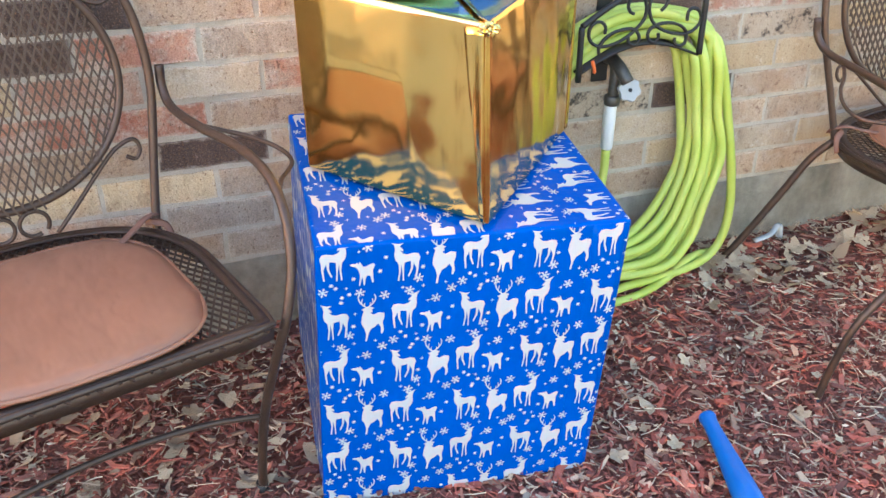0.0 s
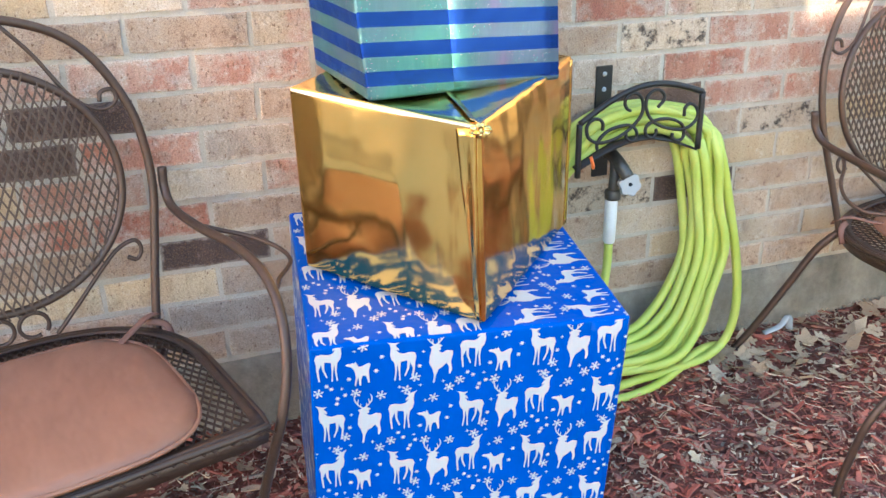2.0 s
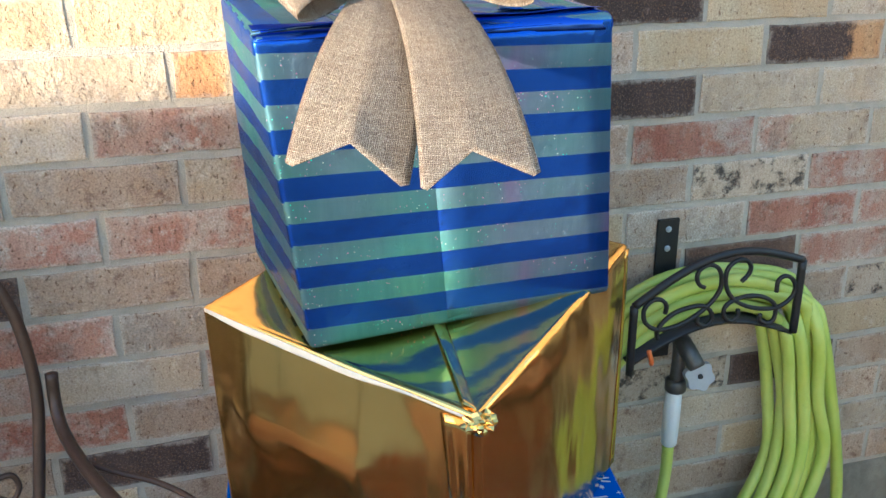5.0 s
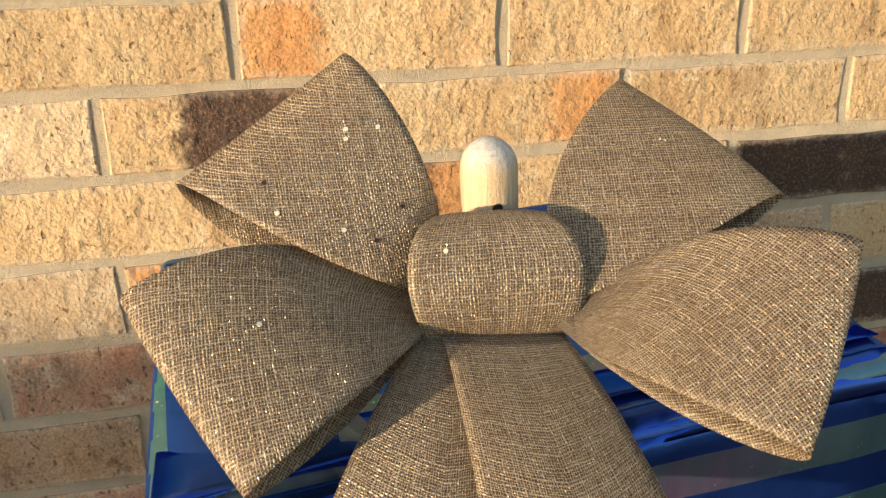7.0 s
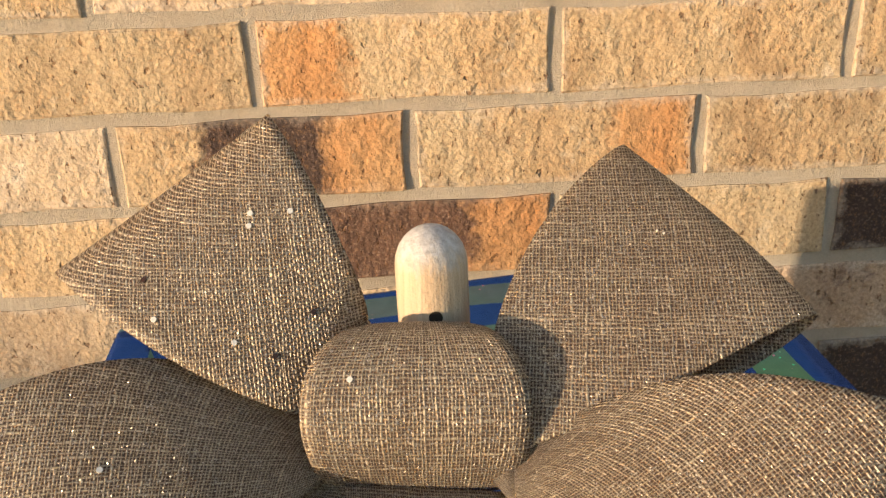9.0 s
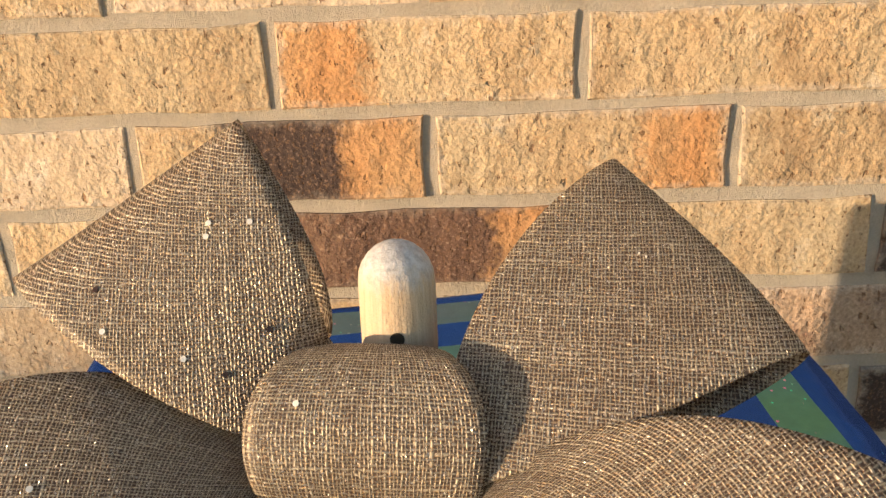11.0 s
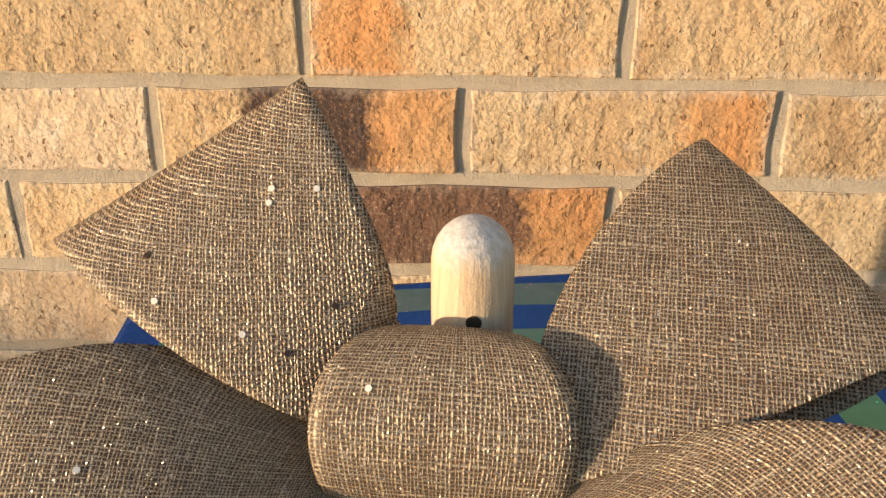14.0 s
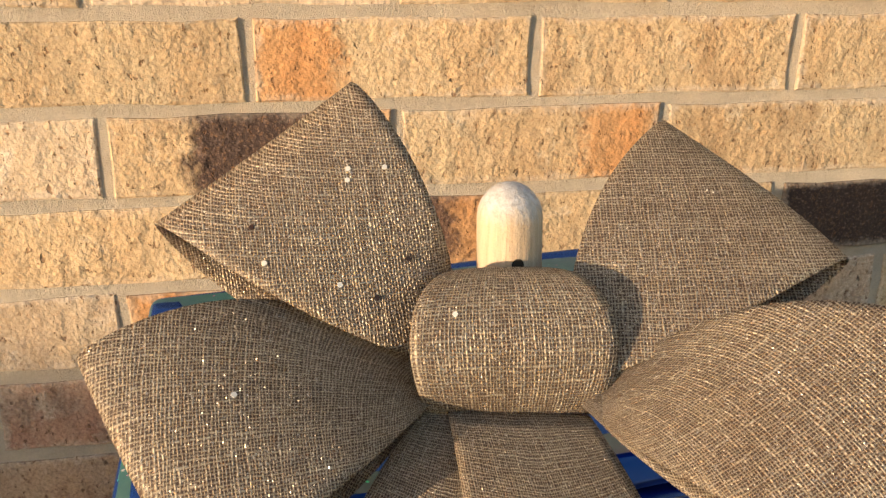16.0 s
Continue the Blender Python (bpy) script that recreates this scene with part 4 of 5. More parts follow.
def bow_loop(root, outer, bulge, front, back, sharp, fold, plumb=None, turn=0.0):
    """Ribbon that leaves the knot along root, turns at outer and comes back behind.
    bulge: how far the top and the bottom edge bow out; front, back: how far the two plies stand off; fold: the bow of the turn and its skew; turn: the weave's angle to the loop; plumb: the weave hangs upright instead, its two threads square to these directions."""
    r0, r1, a, b = (Vector(p) for p in (*root, *outer))
    axis = (a + b) / 2 - (r0 + r1) / 2
    n = (a - b).cross(axis).normalized()
    if n.y > 0:
        n = -n
    across, along = (b - a).normalized(), axis.normalized()
    pts, uvs = [], []
    nu, nv = 56, 18
    length = axis.length
    for i in range(nu + 1):
        th = 2 * math.pi * i / nu
        el = (1 - math.cos(th)) / 2
        d = math.sin(th) * abs(math.sin(th / 2)) ** sharp
        d *= front if d > 0 else back
        row, ur = [], []
        for j in range(nv + 1):
            f = j / nv
            g = 2 * f - 1
            p = lerp(lerp(r0, r1, f), lerp(a, b, f), el) + n * d + along * (fold[0] * el * (1 - g * g) * (1 + fold[1] * g))
            p = p + across * (math.sin(math.pi * el ** 0.8) * lerp(-bulge[0], bulge[1], f))
            row.append(p)
            u, w = length * (el if th <= math.pi else 2 - el), (f - 0.5) * lerp(0.07, (a - b).length, 0.7)
            c, s = math.cos(radians(turn)), math.sin(radians(turn))
            ur.append((p.dot(Vector(plumb[0])), p.dot(Vector(plumb[1]))) if plumb else (u * c + w * s, w * c - u * s))
        pts.append(row)
        uvs.append(ur)
    edges = [[row[k] for row in pts] for k in (0, -1)]
    # both ends run on under the knot
    for r, at in ((pts[0], 0), (pts[-1], len(pts) + 1)):
        pts.insert(at, [lerp(p, Vector((0.121, -0.432, 1.370)), 0.65) for p in r])
    uvs.insert(0, [(u - 0.018, v) for u, v in uvs[0]])
    uvs.append([(u + 0.018, v) for u, v in uvs[-1]])
    bm = bmesh.new()
    sheet(bm, pts, uvs)
    loop = bow_part("loop", bm)
    for line in edges:
        selvage(line, loop)
    return loop


bow_loop(((0.1039, -0.4187, 1.3924), (0.0835, -0.4476, 1.3636)), ((0.0645, -0.3619, 1.4658), (-0.0243, -0.3987, 1.4124)), (0.0043, 0.0081), 0.0221, 0.0444, 0.423, (-0.0007, 0.0), ((1, 0, 0.10), (0.048, 0, 1.2)))
bow_loop(((0.1524, -0.4426, 1.3903), (0.1607, -0.4754, 1.3639)), ((0.2212, -0.3681, 1.4450), (0.2728, -0.4557, 1.3997)), (0.0086, 0.0049), 0.0116, 0.0150, 0.596, (0.0033, 0.45), ((1, -0.01, -0.21), (0.05, 0.36, 0.98)))
bow_loop(((0.0906, -0.4399, 1.3607), (0.0890, -0.4650, 1.3530)), ((-0.0478, -0.4607, 1.3792), (0.0007, -0.5362, 1.3213)), (0.0224, 0.0036), 0.0172, 0.0206, 0.792, (0.0017, 0.0), turn=-24)
bow_loop(((0.1535, -0.4730, 1.3590), (0.1545, -0.4840, 1.3460)), ((0.2741, -0.5176, 1.3957), (0.2158, -0.5800, 1.3353)), (0.0210, 0.0035), 0.0112, 0.0212, 0.988, (0.0022, 0.0), turn=33)


def build_knot():
    c = Vector((0.1232, -0.450, 1.3695))
    side = Vector((0.995, -0.10, 0)).normalized()
    up = Vector((0.03, 0.42, 0.9)).normalized()
    out = side.cross(up).normalized()
    if out.y > 0:
        out = -out
    pts, uvs = [], []
    for i in range(41):
        w = math.pi + 2 * math.pi * i / 40
        cz, cy = math.sin(w), math.cos(w)
        row, ur = [], []
        base = lerp(0.0325, 0.0235, (cz + 1) / 2)
        half = base + (0.0424 - base) * max(0, cy) ** 1.2
        for j in range(17):
            f = j / 8 - 1
            bulge = 1 - 0.05 * abs(f) ** 4
            row.append(c + side * (f * half) + up * ((cz * 0.0325 - 0.0008) * bulge) + out * (cy * 0.022 * bulge))
            ur.append((i / 40 * 0.17, f * 0.042))
        pts.append(row)
        uvs.append(ur)
    bm = bmesh.new()
    sheet(bm, pts, uvs)
    knot = bow_part("knot", bm)
    for k in (0, -1):
        selvage([row[k] for row in pts], knot)


build_knot()


def bow_tail(top, mid, bottom, notch, lift):
    """One hanging ribbon end with a swallow-tail cut: lines across it at the knot, half way and at the end."""
    t0, t1, m0, m1, b0, b1 = (Vector(p) for p in (*top, *mid, *bottom))
    nt = Vector(notch)
    pts, uvs = [], []
    for i in range(33):
        s = i / 32
        row, ur = [], []
        for j in range(17):
            f = j / 16
            cut = 1 - abs(2 * f - 1)
            s = i / 32 * (1 - 0.022 * max(0.0, (0.13 - cut) / 0.13) ** 2)
            end = lerp(b0, nt, 2 * f) if f < 0.5 else lerp(nt, b1, 2 * f - 1)
            a, m = lerp(t0, t1, f), lerp(m0, m1, f)
            ctrl = m * 2 - (a + end) / 2
            p = a * (1 - s) ** 2 + ctrl * (2 * s * (1 - s)) + end * s * s
            p = p + Vector((0, -lift * math.sin(math.pi * f) * math.sin(math.pi * min(1, s * 1.2)), 0))
            row.append(p)
            ur.append(((f - 0.5) * 0.09, s * 0.29 * (1 - 0.12 * cut * s)))
        pts.append(row)
        uvs.append(ur)
    bm = bmesh.new()
    sheet(bm, pts, uvs)
    tail = bow_part("tail", bm)
    for k in (0, -1):
        selvage([row[k] for row in pts], tail)
    return tail


bow_tail(((0.086, -0.462, 1.350), (0.120, -0.462, 1.350)), ((0.020, -0.560, 1.300), (0.105, -0.590, 1.290)), ((-0.036, -0.685, 1.218), (0.058, -0.715, 1.199)), (0.018, -0.688, 1.236), 0.012)
bow_tail(((0.094, -0.470, 1.350), (0.152, -0.476, 1.346)), ((0.085, -0.605, 1.295), (0.166, -0.605, 1.297)), ((0.062, -0.740, 1.203), (0.158, -0.752, 1.211)), (0.109, -0.724, 1.231), 0.012)

# loose sequins on the ribbon
ribbon = [BVHTree.FromPolygons([v.co for v in ob.data.vertices], [tuple(p.vertices) for p in ob.data.polygons]) for ob in bow.children]
UL, LOW = (-0.13, -0.79, 0.60), (-0.15, -0.85, 0.5)
DULL = ((0.018, -0.426, 1.420), (0.084, -0.430, 1.402), (0.069, -0.442, 1.390))
PALE = ((0.023, -0.438, 1.408), (0.060, -0.410, 1.438), (0.0595, -0.413, 1.4335), (0.076, -0.410, 1.438), (0.054, -0.442, 1.397))
for p, nrm in (*((p, UL) for p in DULL + PALE), ((0.012, -0.484, 1.374), LOW), ((0.099, -0.455, 1.383), (0, -1, 0.3)), ((0.221, -0.422, 1.427), (0.15, -0.80, 0.58)), ((0.2235, -0.423, 1.4255), (0.15, -0.80, 0.58))):
    spot, face_normal, _, _ = min((tree.find_nearest(Vector(p)) for tree in ribbon), key=lambda hit: hit[3])
    if face_normal.dot(Vector(nrm)) < 0:
        face_normal = -face_normal
    bm = bmesh.new()
    size = 0.0005 if p[0] > 0.2 else 0.0012
    lathe(bm, spot + face_normal * 0.0004, face_normal, ((-0.0004, size), (0.0001, size)), 8)
    dull = p in DULL
    ob = part("sequin", bm, M_DARKSEQUIN if dull else M_SEQUIN, bow, "dark brown sequin" if dull else "shiny pale sequin", smooth=False)
    ob.matrix_parent_inverse = bow.matrix_world.inverted()

# ---- wooden dowel behind the knot ----
dowel = thing("wooden_peg", Matrix.Translation((0.131, -0.421, 1.31)), "round-topped bare wooden peg with a drilled hole behind the bow", "peg")
bm = bmesh.new()
R = 0.0148
prof = [(0.0, R), (0.04, R)] + [(0.104 + math.sin(a) * 0.016, max(0.0005, math.cos(a) * R)) for a in (0.0, 0.25, 0.5, 0.75, 1.0, 1.2, 1.35, 1.48, 1.57)]
lathe(bm, (0, 0, 0), (0, 0.06, 1), prof, 24)
bmesh.ops.recalc_face_normals(bm, faces=bm.faces)
part("peg", bm, M_WOOD, dowel)
# no hole is cut; a dark disc on the peg paints its shade
bm = bmesh.new()
disc = [bm.verts.new((0.0004, 0.06 * 0.0865 - R - 0.0002, 0.0865))]
for r in (0.0014, 0.0028):
    for k in range(16):
        x, z = r * math.cos(k * math.pi / 8), 0.0865 + r * math.sin(k * math.pi / 8)
        disc.append(bm.verts.new((0.0004 + x, 0.06 * z - math.sqrt(R * R - x * x) - 0.0002, z)))
for k in range(16):
    k2 = (k + 1) % 16
    bm.faces.new((disc[0], disc[1 + k], disc[1 + k2]))
    bm.faces.new((disc[1 + k], disc[17 + k], disc[17 + k2], disc[1 + k2]))
bmesh.ops.recalc_face_normals(bm, faces=bm.faces)
part("hole", bm, M_HOLESHADE, dowel, "dark drilled hole")


# ---- patio chairs ----
def diamond_mesh(bm, inside, place, half_x, half_y, wx, wy, wire, thick):
    """Expanded-metal lattice: two families of flat strands, kept where inside(x, y)."""
    slope = wy / wx
    for sg in (1, -1):
        span = half_y + half_x * slope
        c = -span
        while c <= span:
            run = None
            steps = 60
            for i in range(steps + 1):
                x = -half_x + 2 * half_x * i / steps
                y = c + sg * slope * x
                ok = inside(x, y)
                if ok and run is None:
                    run = (x, y)
                if (not ok or i == steps) and run is not None:
                    a, b = Vector((*run, 0)), Vector((x, y, 0))
                    d = (b - a).normalized()
                    s = Vector((-d.y, d.x, 0)) * wire
                    top = Vector((0, 0, thick * (1 if sg > 0 else 1.3)))
                    quad = [place(a - s + top), place(b - s + top), place(b + s + top), place(a + s + top)]
                    low = [place(a - s - top), place(b - s - top), place(b + s - top), place(a + s - top)]
                    v, w = [bm.verts.new(q) for q in quad], [bm.verts.new(q) for q in low]
                    bm.faces.new(v)
                    bm.faces.new(w[::-1])
                    for k in range(4):
                        bm.faces.new((v[k], w[k], w[(k + 1) % 4], v[(k + 1) % 4]))
                    run = None
            c += wy * 2


def spiral(center, r0, r1, a0, turns, plane):
    n = 14
    return [Vector(center) + plane[0] * (math.cos(a0 + turns * 2 * math.pi * i / n) * lerp(r0, r1, i / n)) + plane[1] * (math.sin(a0 + turns * 2 * math.pi * i / n) * lerp(r0, r1, i / n)) for i in range(n + 1)]


SEAT = 0.455


def build_chair(m, label, front_foot=(0.291, -0.152), rear_foot=(0.301, 0.32)):
    """Wrought-iron armchair: expanded-metal seat and round back, scrolls, curved arms that run down into the front legs."""
    ch = thing("patio_chair", m, label, "chair", "wrought-iron patio chairs")
    X, Z = Vector((1, 0, 0)), Vector((0, 0, 1))
    lean = 0.15

    def back(x, z, dy=0.0):
        return Vector((x, 0.20 + lean * (z - SEAT) + dy, z))

    # outer hoop of the back
    half = [(0.262, SEAT), (0.265, 0.482), (0.281, 0.579), (0.298, 0.673), (0.310, 0.754), (0.309, 0.837), (0.2935, 0.919), (0.246, 1.0135), (0.184, 1.071), (0.0925, 1.1045)]
    hoop = [back(-x, z) for x, z in half] + [back(0.0, 1.114)] + [back(x, z) for x, z in half[::-1]]
    tube_part("back_hoop", hoop, 0.0092, M_IRON, ch, 10, 4)
    cz, ra, rb = 0.795, 0.250, 0.229
    ring = [back(ra * math.cos(a), cz + rb * math.sin(a), -0.005) for a in [2 * math.pi * i / 28 for i in range(28)]]
    tube_part("back_ring", ring, 0.0085, M_IRON, ch, 8, 3, True)
    bm = bmesh.new()
    diamond_mesh(bm, lambda x, y: (x / ra) ** 2 + (y / rb) ** 2 < 0.94, lambda p: back(p.x, cz + p.y, -0.005 - p.z - 0.012 * (1 - (p.x / ra) ** 2)), ra, rb, 0.0085, 0.019, 0.0018, 0.0013)
    part("back_mesh", bm, M_IRON, ch, smooth=False)
    # scrolls between hoop and ring, and below the ring
    for sx in (-1, 1):
        tube_part("scroll", [back(sx * x, z) for x, z in ((0.09, 1.095), (0.1365, 1.037), (0.1905, 0.9505), (0.2385, 0.9215), (0.2705, 0.9335), (0.2675, 0.956), (0.245, 0.954), (0.2395, 0.9355))], 0.0045, M_IRON, ch, 6, 5)
        tube_part("scroll", [back(sx * x, z) for x, z in ((0.0705, 0.5015), (0.118, 0.548), (0.1885, 0.6195), (0.2225, 0.6455), (0.253, 0.6525), (0.263, 0.632), (0.251, 0.613), (0.233, 0.6215))], 0.0045, M_IRON, ch, 6, 5)
        tube_part("scroll", spiral(back(sx * 0.031, 0.530), 0.029, 0.025, -0.6, 0.92, (X * sx, Z)), 0.0045, M_IRON, ch, 6, 2)
    # seat
    sx, front, rear = 0.307, 0.282, 0.296   # half width, reach to the straight front edge and to the round back

    def seat_edge(k):
        a = 2 * math.pi * k / 80
        c, s = math.cos(a), math.sin(a)
        q = 44 if s < 0 else 2.4
        r = (abs(c) ** q + abs(s) ** q) ** (-1 / q)
        return c * r * sx, s * r * (front if s < 0 else rear)

    rim = [Vector((*seat_edge(k), SEAT)) for k in range(80)]
    tube_part("seat_edge", rim, 0.0065, M_IRON, ch, 8, 1, True)
    bm = bmesh.new()
    inner, outer = ([bm.verts.new((p.x * g, 0.01 + (p.y - 0.01) * g, SEAT + 0.005)) for p in rim] for g in (0.925, 0.995))
    for k in range(80):
        bm.faces.new((inner[k], outer[k], outer[(k + 1) % 80], inner[(k + 1) % 80]))
    band = part("seat_rim", bm, M_IRON, ch, "flat metal band round the seat")
    band.modifiers.new("thickness", "SOLIDIFY").thickness = 0.004
    bm = bmesh.new()
    outline = [seat_edge(k) for k in range(80)]
    top, low = ([bm.verts.new((x * (1.0 if z > 0 else 0.985), y * (1.0 if z > 0 else 0.985), SEAT + (0.0 if z > 0 else -0.032))) for x, y in outline] for z in (1, -1))
    for k in range(80):
        bm.faces.new((top[k], top[(k + 1) % 80], low[(k + 1) % 80], low[k]))
    apron = part("seat_apron", bm, M_IRON, ch)
    apron.modifiers.new("thickness", "SOLIDIFY").thickness = 0.004
    bm = bmesh.new()

    def inside(x, y):
        q = 44 if y < 0 else 2.4
        return (abs(x) / sx) ** q + (abs(y) / (front if y < 0 else rear)) ** q < 0.95

    diamond_mesh(bm, inside, lambda p: Vector((p.x, p.y, SEAT - 0.004 + p.z)), sx, rear, 0.0085, 0.017, 0.0018, 0.0012)
    part("seat_mesh", bm, M_IRON, ch, smooth=False)
    # arms that run into the front legs, rear legs, rails
    for s in (-1, 1):
        fx, fy = front_foot if s < 0 else (0.291, -0.152)
        arm = [(s * 0.3355, 0.250, 0.789), (s * 0.333, 0.245, 0.745), (s * 0.334, 0.205, 0.712), (s * 0.347, 0.100, 0.700), (s * 0.373, -0.030, 0.692), (s * 0.380, -0.130, 0.675), (s * 0.375, -0.205, 0.630), (s * 0.360, -0.250, 0.550),
               (s * 0.335, -0.268, 0.460), (s * 0.318 if fx < 0.4 else s * 0.400, -0.258, 0.39), (s * lerp(0.320, fx, 0.80), lerp(-0.255, fy, 0.40), 0.24), (s * lerp(0.320, fx, 0.93), lerp(-0.255, fy, 0.82), 0.09), (s * fx, fy, -0.03)]
        tube_part("arm_leg", arm, 0.0096, M_IRON, ch, 10, 5)
        # a thinner bar swings out from the arm and curls back to it
        tube_part("arm_scroll", [(s * 0.336, 0.175, 0.706), (s * 0.345, 0.139, 0.697), (s * 0.384, 0.097, 0.686), (s * 0.428, 0.063, 0.674), (s * 0.462, 0.021, 0.661), (s * 0.475, -0.015, 0.652), (s * 0.473, -0.046, 0.645), (s * 0.454, -0.071, 0.642),
                                 (s * 0.426, -0.097, 0.639), (s * 0.414, -0.116, 0.637), (s * 0.400, -0.140, 0.640), (s * 0.382, -0.160, 0.652)], 0.0048, M_IRON, ch, 6, 5)
        rx, ry = rear_foot if s < 0 else (0.301, 0.30)
        leg = [(s * 0.262, 0.200, SEAT - 0.002), (s * lerp(0.262, rx, 0.16), lerp(0.205, ry, 0.16), 0.40), (s * lerp(0.262, rx, 0.34), lerp(0.205, ry, 0.34), 0.31), (s * lerp(0.262, rx, 0.62), lerp(0.205, ry, 0.62), 0.17),
               (s * lerp(0.262, rx, 0.88), lerp(0.205, ry, 0.88), 0.05), (s * rx, ry, -0.03)]
        tube_part("rear_leg", leg, 0.0105, M_IRON, ch, 10, 5)
        bm = bmesh.new()
        lathe(bm, (s * fx, fy, -0.034), (0, 0, 1), ((0, 0.013), (0.012, 0.014), (0.03, 0.0125)), 10)
        part("foot_cap", bm, M_BLACK, ch, "black plastic foot cap")
        bm = bmesh.new()
        lathe(bm, (s * rx, ry, -0.034), (0, 0, 1), ((0, 0.013), (0.012, 0.014), (0.03, 0.0125)), 10)
        part("foot_cap", bm, M_BLACK, ch, "black plastic foot cap")
    tube_part("stretcher", [(-0.302, -0.20, 0.20), (-0.17, -0.20, 0.235), (0, -0.20, 0.25), (0.17, -0.20, 0.235), (0.302, -0.20, 0.20)], 0.006, M_IRON, ch, 6, 6)
    # cushion with piping and ties
    n = 48
    rim_line = []
    for k in range(n):
        a = 2 * math.pi * k / n
        c, s = math.cos(a), math.sin(a)
        r = (abs(c) ** 3.4 + abs(s) ** 3.4) ** (-1 / 3.4)
        rim_line.append((c * r * (0.226 - 0.006 * s), s * r * 0.240 - 0.038))
    bm = bmesh.new()
    rings = []
    for f, zz in ((0.0, 0.0), (0.35, 0.0), (0.7, -0.001), (0.9, -0.005), (1.0, -0.014)):
        rings.append([Vector((x * f, -0.036 + (y + 0.036) * f, SEAT + 0.032 + zz + 0.0035 * noise.noise((x * f * 9, y * f * 9, 4)) + (0.0055 * noise.noise((k * 0.9, 2, f)) if f >= 0.7 else 0))) for k, (x, y) in enumerate(rim_line)])
    rings.append([Vector((x * 0.98, -0.036 + (y + 0.036) * 0.98, SEAT + 0.006)) for x, y in rim_line])
    vs = [[bm.verts.new(q) for q in ring_] for ring_ in rings[1:]]
    mid = bm.verts.new((0, -0.036, SEAT + 0.033))
    for k in range(n):
        bm.faces.new((mid, vs[0][k], vs[0][(k + 1) % n]))
        for a, b in zip(vs, vs[1:]):
            bm.faces.new((a[k], b[k], b[(k + 1) % n], a[(k + 1) % n]))
    bm.faces.new(vs[-1])
    bmesh.ops.recalc_face_normals(bm, faces=bm.faces)
    pad_ob = part("cushion", bm, M_CUSHION, ch, "tan brown vinyl seat pad")
    tube_part("piping", [(x, y, SEAT + 0.016) for x, y in rim_line], 0.0042, M_CUSHION, pad_ob, 6, 2, True)
    for s in (-1, 1):
        tube_part("tie", [(s * 0.165, 0.135, SEAT + 0.020), (s * 0.200, 0.165, SEAT + 0.026), (s * 0.240, 0.186, SEAT + 0.040), (s * 0.268, 0.205, SEAT + 0.034), (s * 0.262, 0.222, SEAT + 0.018), (s * 0.244, 0.196, SEAT + 0.026), (s * 0.276, 0.180, SEAT + 0.016), (s * 0.284, 0.165, SEAT - 0.020)], 0.0085, M_TIE, pad_ob, 6, 4, flat=0.35)
    return ch


build_chair(pose(-0.602, -0.414, -0.016, 0, 0, 15.5), "bronze wrought-iron patio chair with tan seat cushion beside the boxes")
build_chair(pose(1.668, -0.360, -0.015, 0, -4, 5), "bronze wrought-iron patio chair with tan cushion beyond the garden hose", (0.630, -0.193), (0.53, 0.365))


# ---- hose hanger, tap and hose ----
hanger = thing("hose_hanger", Matrix.Translation((0.78, 0.0, 0.72)), "black scrolled metal hose hanger on the brick wall", "hose hanger")
A, B = Vector((0.588, -0.140, 0.0)), Vector((0.917, -0.140, 0.0))


def panel_point(f, z, dy=0.0):
    p = lerp(A, B, f)
    return Vector((p.x, p.y + dy, z)) - hanger.location


top_arc = [panel_point(f, 0.782 + 0.048 * f + 0.052 * math.sin(math.pi * f)) for f in [i / 12 for i in range(13)]]
low_arc = [panel_point(f, 0.672 + 0.016 * f + 0.050 * math.sin(math.pi * f)) for f in [i / 12 for i in range(13)]]
tube_part("top_bar", top_arc, 0.0075, M_BLACK, hanger, 8, 3)
tube_part("side_bar", [top_arc[0], lerp(top_arc[0], low_arc[0], 0.5), low_arc[0] - Vector((0, 0, 0.02))], 0.0075, M_BLACK, hanger, 8, 4)
tube_part("side_bar", [top_arc[-1], lerp(top_arc[-1], low_arc[-1], 0.5), low_arc[-1]], 0.0075, M_BLACK, hanger, 8, 4)
saddle = bmesh.new()
rows_ = []
for f in [i / 16 for i in range(17)]:
    z = 0.672 + 0.016 * f + 0.050 * math.sin(math.pi * f)
    q = panel_point(f, z)
    rows_.append([q, q + Vector((0, 0.05, -0.002)), Vector((q.x, -0.012, q.z))])
sheet(saddle, rows_)
bmesh.ops.recalc_face_normals(saddle, faces=saddle.faces)
sad = part("saddle", saddle, M_BLACK, hanger)
sad.modifiers.new("thickness", "SOLIDIFY").thickness = 0.006
bm = bmesh.new()
box(bm, (0.700 - 0.78, -0.006, 0.60 - 0.72), (0.745 - 0.78, -0.0005, 0.884 - 0.72), 0.0015)
part("back_plate", bm, M_BLACK, hanger, smooth=False)
for z in (0.864, 0.826):
    bm = bmesh.new()
    lathe(bm, (0.7225 - 0.78, -0.005, z - 0.72), (0, -1, 0), ((0, 0.006), (0.002, 0.006), (0.0035, 0.004)), 12)
    part("screw", bm, M_KNOB, hanger, "bright screw head")
# two long S-scrolls and two small ones in the panel
def panel_scroll(line):
    tube_part("scroll", [panel_point(f, z) for f, z in line], 0.0042, M_BLACK, hanger, 6, 4)


